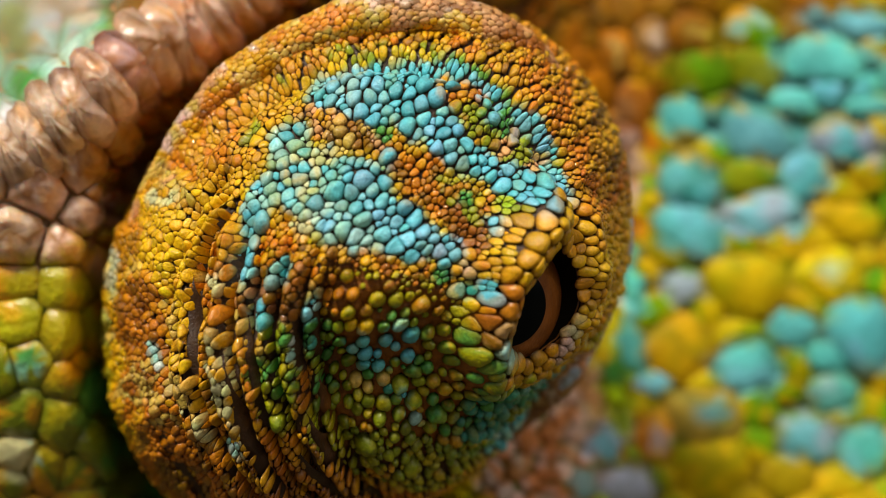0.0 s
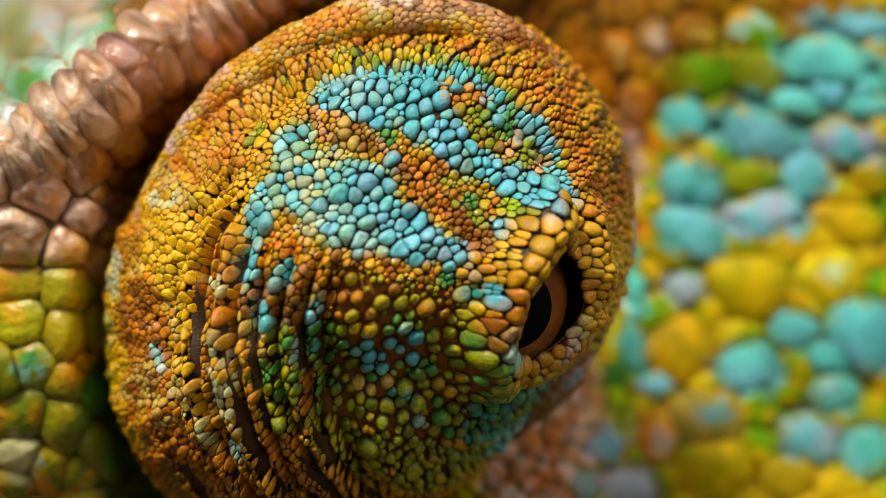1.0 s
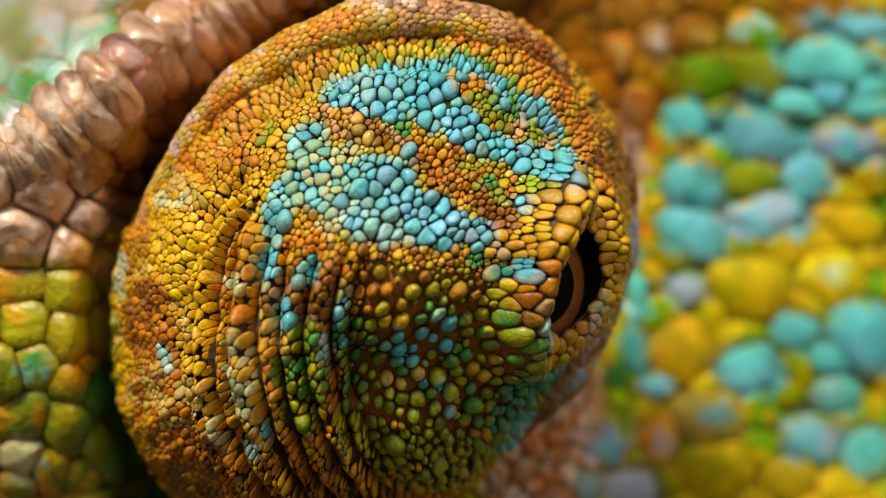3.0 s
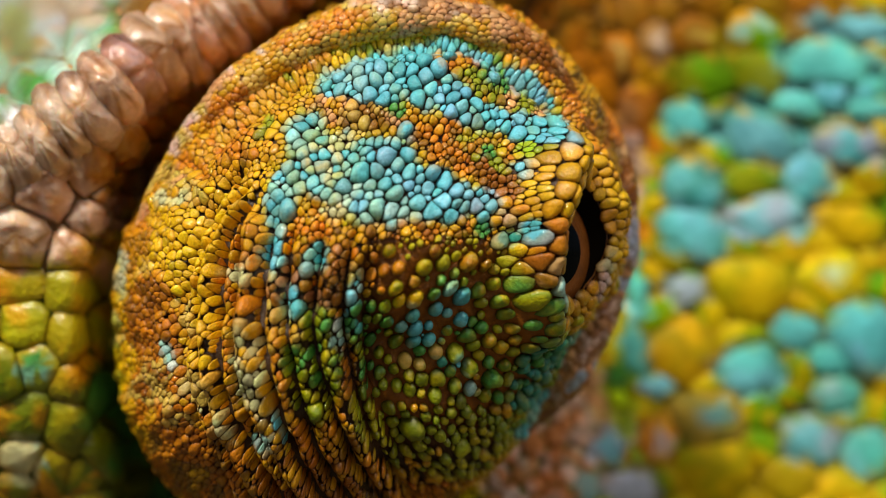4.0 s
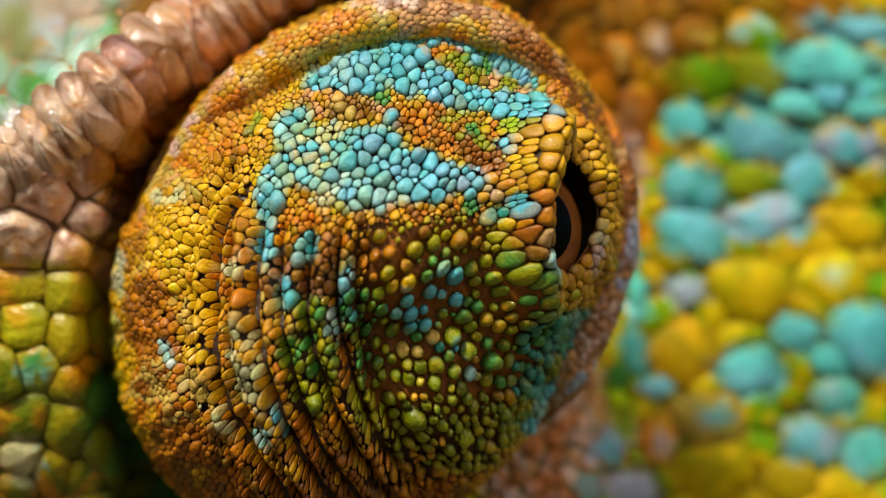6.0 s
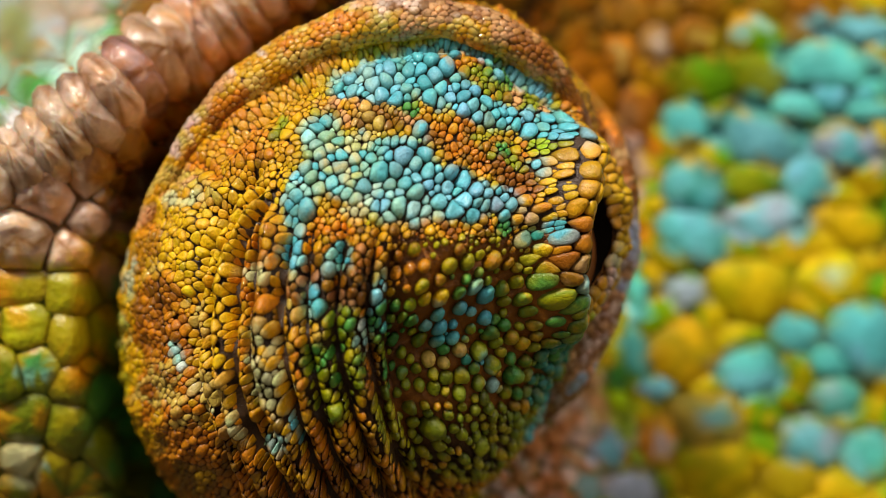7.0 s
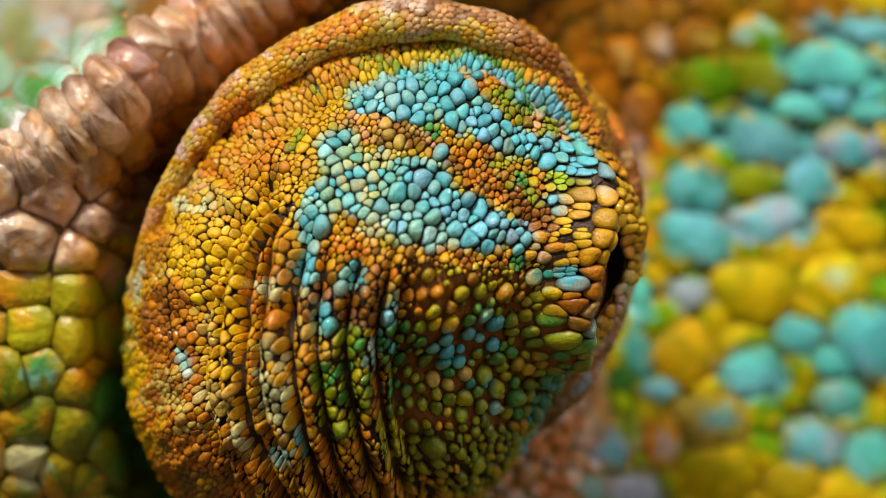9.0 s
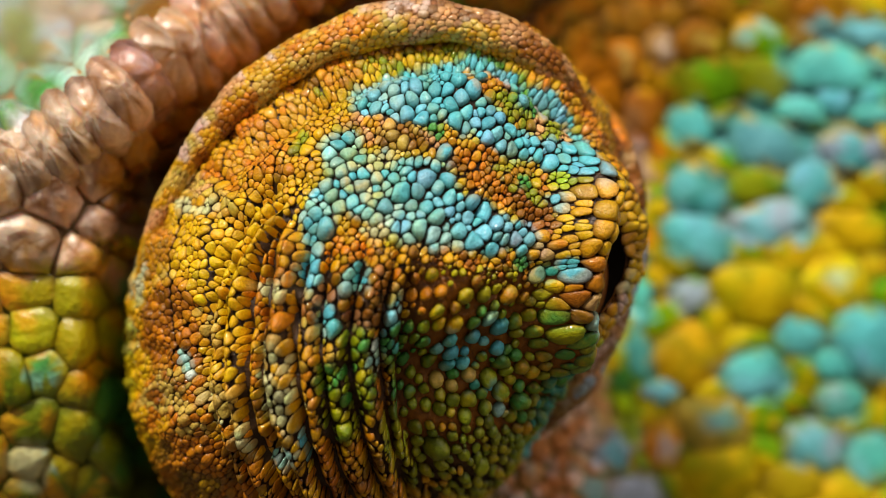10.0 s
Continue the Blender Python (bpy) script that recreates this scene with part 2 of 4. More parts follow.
def dome(site, poly, surface, high, n, profile, gap=0.9, lean=(0, 0), rng=None, rounds=1, rough=0.06):
    """One scale: rings of its outline lifted off the surface into a dome. Returns points, faces and how near the rim each point is."""
    ring = rounded(poly, n, rounds) * gap
    rings = PROFILES[profile]
    flat, hs, tones = [], [], []
    jit = rng.normal(0, rough, (len(rings), n)) if rng is not None else np.zeros((len(rings), n))
    for k, (s, h) in enumerate(rings):
        off = np.array(lean) * (1 - s)
        flat.append(ring * s + off + site[:2])
        hs.append(h * high * (1 + jit[k] * (k > 0)))
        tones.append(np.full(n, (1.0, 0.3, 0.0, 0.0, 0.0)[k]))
    flat.append((np.array(lean) + site[:2])[None])
    hs.append(np.array([high]))
    tones.append(np.zeros(1))
    pts, nrm = surface(np.vstack(flat))
    pts = pts + nrm * np.concatenate(hs)[:, None]
    faces = []
    for k in range(len(rings) - 1):
        a, b = k * n, (k + 1) * n
        faces += [(a + i, a + (i + 1) % n, b + (i + 1) % n, b + i) for i in range(n)]
    a, c = (len(rings) - 1) * n, len(rings) * n
    faces += [(a + i, a + (i + 1) % n, c) for i in range(n)]
    return pts, faces, np.concatenate(tones)


def mesh_of(name, chunks, material, flat=False):
    """One mesh from chunks of (world points, faces, tones)."""
    verts, faces, tones, base = [], [], [], 0
    for p, f, c in chunks:
        verts.append(p)
        faces += [tuple(base + i for i in g) for g in f]
        tones.append(c)
        base += len(p)
    me = bpy.data.meshes.new(name)
    me.from_pydata(np.vstack(verts).tolist(), [], faces)
    me.polygons.foreach_set("use_smooth", [not flat] * len(me.polygons))
    att = me.color_attributes.new("tone", "FLOAT_COLOR", "POINT")
    att.data.foreach_set("color", np.c_[np.vstack(tones), np.ones(base)].astype(np.float32).ravel())
    me.materials.append(material)
    me.update()
    return me


def part(name, me, parent, label="", at=(0, 0, 0), kind=""):
    ob = new(name, me)
    ob.parent, ob.location = parent, at
    return tagged(ob, label=label, kind=kind)


def piece(name, chunk, material, parent, origin, label="", flat=False):
    """One scale as an object of its own, with its origin in its middle. origin: the parent's place in the world."""
    p, f, c = chunk
    mid = p.mean(0)
    return part(name, mesh_of(name, [(p - mid, f, c)], material, flat), parent, label, mid - origin)


# ---- pigments ----
INK = {"turq": lin(96, 194, 204), "turqpale": lin(158, 208, 192), "blue": lin(126, 198, 216), "yellow": lin(240, 186, 0),
       "gold": lin(216, 156, 0), "orange": lin(212, 126, 0), "brown": lin(146, 98, 12), "rust": lin(162, 94, 4),
       "olive": lin(146, 152, 4), "green": lin(75, 148, 60), "lime": lin(160, 185, 8), "tan": lin(216, 178, 78),
       "pale": lin(208, 206, 145), "mauve": lin(220, 186, 164), "lilac": lin(178, 190, 210), "teal": lin(55, 150, 132),
       "dark": lin(75, 45, 12), "white": lin(220, 235, 226), "moss": lin(122, 134, 8), "umber": lin(218, 160, 102),
       "amber": lin(206, 132, 74), "cocoa": lin(156, 106, 62), "sea": lin(94, 198, 194), "seablue": lin(118, 198, 212), "mustard": lin(218, 182, 0), "leaf": lin(104, 168, 0), "sage": lin(182, 168, 2)}


class Pigment:
    """Patches of pigment laid over one another, with soft ragged edges; inside a patch its inks drift into one another."""

    def __init__(self, ragged, drift):
        self.patches, self.ragged, self.drift = [], ragged, drift

    def lay(self, inks, x, y, rx, ry, turn=0, odds=1.0):
        halo = inks.split()[0] in ("turq", "turqpale", "blue")
        self.patches.append((np.array([INK[i] for i in inks.split()]), x, y, rx, ry, radians(turn), odds, halo))

    def field(self, x, y):
        """Pigments (n, 3) at places of the sheet."""
        wx = x + self.ragged * (noise_field(x, y, 0.07) + 0.6 * noise_field(y + 90, x, 0.17))
        wy = y + self.ragged * (noise_field(y, x + 50, 0.07) + 0.6 * noise_field(x, y + 30, 0.17))
        pick = np.clip(0.5 + 0.42 * noise_field(x + 20, y, self.drift) + 0.3 * noise_field(y, x, 2.7 * self.drift), 0, 0.999)
        out = np.tile(INK["brown"], (len(x), 1))
        for inks, px, py, rx, ry, a, odds, halo in self.patches:
            c, s = math.cos(a), math.sin(a)
            dx, dy = wx - px, wy - py
            e = np.hypot((dx * c + dy * s) / rx, (-dx * s + dy * c) / ry)
            if halo:
                rim = np.flatnonzero(e < 1.4)
                al = (smooth(1.4, 1.02, e[rim]) * 0.38)[:, None]
                out[rim] = out[rim] * (1 - al) + INK["lime"] * al
            hit = np.flatnonzero(e < 1.12)
            if len(hit) == 0:
                continue
            f = pick[hit] * (len(inks) - 1)
            k = np.minimum(f.astype(int), max(len(inks) - 2, 0))
            g = smooth(0.3, 0.7, f - k)[:, None]
            colour = inks[k] * (1 - g) + inks[np.minimum(k + 1, len(inks) - 1)] * g
            al = (smooth(1.12, 0.9, e[hit]) * odds)[:, None]
            out[hit] = out[hit] * (1 - al) + colour * al
        return out


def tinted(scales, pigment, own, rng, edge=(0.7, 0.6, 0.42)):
    """Pigment for a list of scales (points, faces, rim weights, sheet x, sheet y, factor): own is how far each one
    keeps to one colour. edge tints the rims: joint colour with crease shade painted in.
    """
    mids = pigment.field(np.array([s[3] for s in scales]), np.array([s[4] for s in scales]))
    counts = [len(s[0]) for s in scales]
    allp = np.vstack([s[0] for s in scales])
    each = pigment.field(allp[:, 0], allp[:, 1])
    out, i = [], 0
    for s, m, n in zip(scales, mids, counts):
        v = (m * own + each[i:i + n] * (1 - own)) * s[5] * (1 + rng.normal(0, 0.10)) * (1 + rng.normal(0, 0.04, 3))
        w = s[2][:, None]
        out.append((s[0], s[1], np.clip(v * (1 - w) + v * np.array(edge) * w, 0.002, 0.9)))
        i += n
    return out


def lid_pigment():
    p = Pigment(5, 0.034)
    lay = p.lay
    lay("gold orange gold brown", 650, 480, 900, 900)
    # left outer skin
    lay("gold yellow gold tan", 270, 480, 120, 330, 8)
    lay("mauve tan umber", 300, 285, 45, 35, -30)
    lay("orange gold orange", 380, 215, 60, 110, 35)
    lay("tan pale gold", 300, 345, 40, 16, -20)
    lay("gold yellow yellow", 310, 430, 60, 70)
    lay("orange rust orange gold", 268, 570, 46, 90, -8)
    lay("orange gold rust", 330, 770, 70, 60, 30)
    lay("orange rust gold", 235, 420, 26, 60, 5, 0.7)
    lay("green turqpale olive", 212, 480, 12, 50, 0, 0.5)
    lay("olive green", 205, 640, 10, 110, -5, 0.5)
    lay("gold orange tan rust", 290, 700, 60, 70, -20)
    lay("pale turqpale white", 298, 625, 9, 28, -20)
    lay("pale tan white", 350, 690, 18, 44, -28)
    lay("pale tan", 405, 790, 14, 60, -30)
    lay("gold brown orange rust", 360, 820, 110, 60, 25)
    lay("gold rust brown", 560, 850, 130, 55)
    # the folds
    lay("yellow gold yellow orange", 430, 330, 30, 90, 33)
    lay("yellow yellow", 358, 510, 22, 120, 0)
    lay("yellow gold yellow", 372, 640, 18, 70, -10)
    lay("tan gold orange pale", 412, 470, 36, 100, 5)
    lay("gold orange gold tan", 412, 580, 34, 90, -5)
    lay("tan gold pale olive", 440, 640, 36, 100, -15)
    lay("brown umber rust tan", 480, 500, 20, 90, 0)
    lay("turqpale turq pale", 474, 430, 15, 48, 0)
    lay("olive green moss sage olive", 545, 620, 52, 120, -5)
    lay("pale turqpale", 590, 580, 12, 34, -10)
    lay("tan gold", 515, 575, 14, 30, 0)
    lay("brown cocoa rust brown", 560, 475, 58, 56)
    lay("turq turqpale", 543, 440, 22, 30, 25)
    lay("turq turqpale", 505, 525, 13, 30, 0)
    lay("orange rust brown", 625, 650, 28, 70, -8)
    lay("turqpale turq", 495, 745, 12, 34, -35)
    lay("green turqpale", 460, 775, 16, 14)
    # the back of the dome
    lay("yellow gold olive", 500, 180, 80, 45, -40)
    lay("gold yellow", 475, 260, 30, 70, 25)
    lay("gold olive yellow", 690, 72, 130, 26, -5)
    lay("olive yellow lime", 640, 95, 90, 30, -12)
    lay("turq turq blue turqpale", 640, 135, 105, 42, -18)
    lay("turq turq blue", 735, 120, 60, 55, 20)
    lay("turq blue turq", 800, 165, 70, 30, 25)
    lay("turq blue", 890, 195, 70, 24, 15)
    lay("turq blue", 960, 205, 50, 28, 40)
    lay("turq green blue", 850, 105, 110, 26, 30)
    lay("turq blue", 800, 78, 60, 14, 12)
    lay("turq blue", 915, 130, 55, 18, 38)
    lay("gold orange brown", 790, 98, 45, 12, 8)
    lay("gold olive brown", 825, 130, 45, 18, 40)
    lay("brown umber olive", 905, 160, 45, 14, 15)
    lay("brown umber gold rust", 600, 190, 80, 26, 12)
    lay("umber brown tan gold", 640, 205, 60, 32, 10)
    lay("orange gold gold", 690, 225, 60, 20, -15)
    lay("green olive", 682, 178, 18, 13)
    # blue middle
    lay("turq turqpale turq", 525, 235, 34, 44, 15)
    lay("turqpale turq pale turqpale", 590, 270, 65, 45, 10)
    lay("turqpale turq turqpale", 482, 335, 30, 50, 10)
    lay("turqpale turq pale turq", 575, 300, 75, 50, 25)
    lay("turq turqpale white", 620, 325, 45, 50, 15)
    lay("turq blue turq", 670, 290, 55, 62, 0)
    lay("tan pale umber", 572, 362, 26, 14, 0)
    lay("turq blue turq", 735, 320, 80, 48, 10)
    lay("turq blue lilac", 835, 330, 36, 26, 10)
    lay("turq turqpale blue", 655, 355, 55, 36, 5)
    lay("turq", 706, 218, 14, 18)
    # brown band with beads under the blue
    lay("gold orange brown rust", 790, 235, 85, 36, 10)
    lay("olive lime gold", 830, 225, 40, 34, 0, 0.5)
    lay("turq teal green", 842, 245, 14, 13)
    lay("brown rust olive", 870, 285, 60, 32, 20)
    lay("turq blue", 935, 268, 55, 20, 5)
    lay("lime olive", 930, 235, 45, 16, 0)
    lay("rust brown gold orange rust", 740, 430, 150, 56, 5)
    lay("rust olive lime gold rust", 790, 430, 130, 40, 0, 0.55)
    lay("mauve tan", 880, 350, 20, 18)
    lay("green teal", 838, 372, 18, 18)
    # lower dome
    lay("olive sage olive green moss gold olive", 840, 610, 210, 165, 0)
    lay("olive sage moss olive gold", 760, 740, 150, 90, 20)
    lay("turqpale turq green", 614, 530, 18, 60, 0)
    lay("olive green moss", 650, 590, 26, 90, 0)
    lay("lime yellow olive", 700, 508, 32, 18, 0)
    lay("turqpale turq turq", 728, 556, 46, 34, 20)
    lay("blue turq turqpale", 792, 522, 36, 36, 0)
    lay("olive tan green", 745, 615, 60, 24, 0)
    lay("teal green", 768, 627, 18, 15)
    lay("turq blue", 806, 622, 16, 18)
    lay("turq turqpale", 822, 658, 12, 24, -15)
    lay("green teal moss", 960, 640, 50, 80, 35)
    lay("turqpale turq teal", 985, 700, 26, 90, 40)
    # lid margin
    lay("yellow gold yellow", 1000, 300, 95, 75, 10)
    lay("yellow gold orange", 930, 325, 35, 20)
    lay("orange orange gold rust", 955, 380, 38, 38)
    lay("orange rust brown umber", 945, 440, 36, 34)
    lay("yellow gold", 1080, 370, 40, 130, 0)
    lay("turq turqpale teal", 995, 478, 18, 24, -15)
    lay("yellow gold lime", 1020, 520, 32, 32, -20)
    lay("yellow gold lime", 1075, 470, 40, 60, 10)
    lay("turq teal", 1050, 560, 22, 26)
    lay("yellow gold lime", 1040, 528, 52, 30, -25)
    lay("turq teal turqpale", 1035, 575, 34, 24, -30)
    lay("pale mauve tan", 1062, 458, 9, 48, 10)
    lay("turq", 924, 371, 20, 20)
    lay("turq teal", 884, 390, 17, 17)
    return p


def head_pigment():
    p = Pigment(10, 0.016)
    lay = p.lay
    lay("mustard sage mustard leaf mustard", 1300, 500, 700, 900)
    # cheek in front of the eye
    lay("sage gold moss sage", 120, 640, 190, 400)
    lay("moss green moss", 240, 740, 90, 280, -10)
    lay("gold umber orange gold", 70, 480, 130, 60)
    lay("gold sage gold", 100, 570, 100, 110)
    lay("green turqpale", 60, 645, 30, 24)
    lay("tan pale turqpale", 30, 820, 50, 45)
    # crest and its plates
    lay("umber mauve cocoa mauve umber", 60, 300, 190, 160, -30)
    lay("umber rust brown", 240, 250, 90, 110, 30)
    lay("rust brown dark rust", 800, -40, 460, 130)
    # flank behind the crest
    lay("leaf turqpale green lilac gold", -40, 20, 330, 190, -37)
    lay("lilac mauve lilac", 100, 25, 70, 55)
    lay("white lilac", 80, 70, 22, 40, 10)
    lay("white turqpale", 105, 100, 55, 45)
    lay("gold olive", 30, 60, 40, 60)
    lay("green turqpale", 10, 150, 50, 40)
    lay("mauve lilac", 140, 20, 40, 35)
    # back of the head
    lay("orange rust gold brown", 1130, 130, 130, 330, -15)
    lay("rust brown dark rust", 1080, 20, 170, 75, 8, 0.85)
    lay("rust brown rust", 1215, 40, 110, 80, 10)
    lay("orange gold mustard", 1300, 40, 60, 50)
    lay("olive leaf brown", 1300, 130, 90, 60, 20)
    lay("cocoa rust mauve rust", 1122, 400, 40, 270, -4)
    lay("orange mustard leaf", 1165, 470, 30, 200, -3)
    lay("umber mauve amber mauve umber", 985, 790, 130, 150, 35)
    lay("green lime olive", 1100, 700, 30, 80)
    for _, inks, x, y, rx, ry, a, _ in BIG:
        if x > 1100 and inks.split()[0] in ("sea", "seablue", "lilac", "turqpale"):
            lay("leaf olive leaf", x, y, rx * 1.28 + 6, ry * 1.28 + 6, math.degrees(a), 0.75)
    # blue that runs on over several scales
    lay("leaf mustard leaf", 1450, 170, 240, 160, 5, 0.9)
    lay("leaf mustard leaf", 1330, 310, 170, 70, 5, 0.9)
    lay("orange rust brown gold", 1400, 20, 150, 45, 0, 0.9)
    lay("sea seablue sea", 1450, 150, 110, 40, 8)
    lay("sea", 1275, 222, 50, 18, 14)
    lay("sea seablue", 1425, 262, 40, 22, 10)
    lay("sea teal", 1232, 372, 44, 40, 0)
    for _, inks, x, y, rx, ry, a, _ in BIG:
        if x > 1000:
            lay(inks, x, y, rx * 1.06, ry * 1.06, math.degrees(a), 0.95)
    lay("turqpale", 1475, 480, 26, 10, 0, 0.7)
    lay("turq", 1272, 735, 34, 14, 5, 0.9)
    lay("turqpale", 1350, 42, 20, 12, 0)
    lay("turqpale", 1312, 52, 16, 14, 0)
    lay("tan mauve", 1098, 98, 12, 22, -12)
    lay("tan mauve", 1165, 85, 12, 18, -12)
    lay("lilac mauve", 1172, 785, 14, 26, -25)
    lay("tan", 1245, 62, 18, 10, 0)
    return p


def brow_pigment():
    p = Pigment(9, 0.02)
    lay = p.lay
    lay("gold tan gold umber", 650, 300, 900, 900)
    lay("umber mauve cocoa", 440, 75, 110, 24, -45)
    lay("umber cocoa mauve", 345, 190, 80, 26, -55)
    lay("umber tan mauve", 330, 225, 60, 22, -55)
    lay("orange rust gold", 385, 230, 34, 90, 35)
    lay("yellow gold", 440, 112, 26, 16, -40)
    lay("gold orange gold", 560, 55, 90, 20, -22)
    lay("umber mauve cocoa umber", 760, 5, 140, 24, 5)
    lay("cocoa umber rust", 930, 70, 90, 40, 40)
    lay("orange rust cocoa", 1030, 170, 50, 70)
    lay("mauve tan umber", 1060, 200, 20, 40, -20)
    lay("rust orange cocoa gold", 1090, 330, 50, 130)
    return p


def rim_pigment():
    p = Pigment(8, 0.03)
    p.lay("umber cocoa mauve cocoa umber lilac", 1000, 600, 900, 900)
    p.lay("orange rust brown", 1065, 180, 70, 140)
    p.lay("orange rust umber", 1120, 340, 40, 120)
    p.lay("lilac mauve", 1130, 430, 20, 60)
    return p


# ---- ground ----
# unseen ground, added to bear the head; its tone sets the bounce from below
GROUND_Z = -0.0165


def build_ground():
    me = bpy.data.meshes.new("ground")
    me.from_pydata([(-300, -300, GROUND_Z), (300, -300, GROUND_Z), (300, 300, GROUND_Z), (-300, 300, GROUND_Z)], [], [(0, 1, 2, 3)])
    me.materials.append(BOUNCE_GROUND)
    tagged(new("ground", me), "added unseen ground under the chameleon, toned for bounced light", "ground", kind="structure")


# ---- the chameleon ----
chameleon = tagged(new("chameleon"), "turquoise and yellow scaly chameleon with a bulging rolling eye", "chameleon")
chameleon.location = (0, 0, GROUND_Z)
BASE = np.array([0, 0, GROUND_Z])
HUB = to_world(np.array([[CEN[0], CEN[1], 0.0]]))[0]       # about which the eye rolls


def head_surface(q):
    x, y = q[:, 0], q[:, 1]
    h = 4.0
    d = head_depth(x, y)
    gx = (head_depth(x + h, y) - head_depth(x - h, y)) / (2 * h)
    gy = (head_depth(x, y + h) - head_depth(x, y - h)) / (2 * h)
    nrm = np.c_[-gx, -gy, np.ones(len(x))]
    nrm /= np.linalg.norm(nrm, axis=1, keepdims=True)
    return np.c_[x, y, d], nrm


def build_head():
    """The solid head under its scales: a relief in front, closed behind and down to the ground."""
    xs, ys = np.linspace(-700, 2300, 121), np.linspace(-600, 1500, 91)
    gx, gy = np.meshgrid(xs, ys)
    d = head_depth(gx.ravel(), gy.ravel()) - 12
    inside = rim_distance(gx.ravel(), gy.ravel())
    d = d - 260 * smooth(0.98, 0.7, inside)
    front = to_world(np.c_[gx.ravel(), gy.ravel(), d])
    nx, ny = len(xs), len(ys)
    front[-nx:, 2] = GROUND_Z
    faces = [(j * nx + i, (j + 1) * nx + i, (j + 1) * nx + i + 1, j * nx + i + 1) for j in range(ny - 1) for i in range(nx - 1)]
    edge = [i for i in range(nx)] + [j * nx + nx - 1 for j in range(1, ny)] + [(ny - 1) * nx + i for i in range(nx - 2, -1, -1)] \
        + [j * nx for j in range(ny - 2, 0, -1)]
    back = front[edge].copy()
    back[:, 1] = front[:, 1].max() + 0.012
    back[:, 0] *= 0.8
    n0 = len(front)
    k = len(edge)
    faces += [(edge[i], edge[(i + 1) % k], n0 + (i + 1) % k, n0 + i) for i in range(k)]
    faces.append(tuple(n0 + i for i in range(k)))
    pts = np.vstack([front, back])
    list_big()
    gx = np.r_[gx.ravel(), np.full(len(back), 784.0)]
    side = smooth(900, 1200, gx)[:, None]
    gy = np.r_[gy.ravel(), np.full(len(back), 900.0)]
    warm = (smooth(420, 330, gx) * smooth(560, 440, gy))[:, None]
    tones = (INK["moss"] * 0.7 * (1 - warm) + INK["umber"] * 0.7 * warm) * (1 - side) + head_pigment().field(gx, gy) * 0.9 * side
    me = mesh_of("head", [(pts - BASE, faces, tones)], HEAD)
    return part("head", me, chameleon, "olive skin between the head's scales")


# large single scales: kind, pigments, x, y, half width, half height, turn
BIG = []


def big(profile, ink, x, y, rx, ry, turn=0, high=0.5):
    BIG.append((profile, ink, x, y, rx, ry, radians(turn), high))


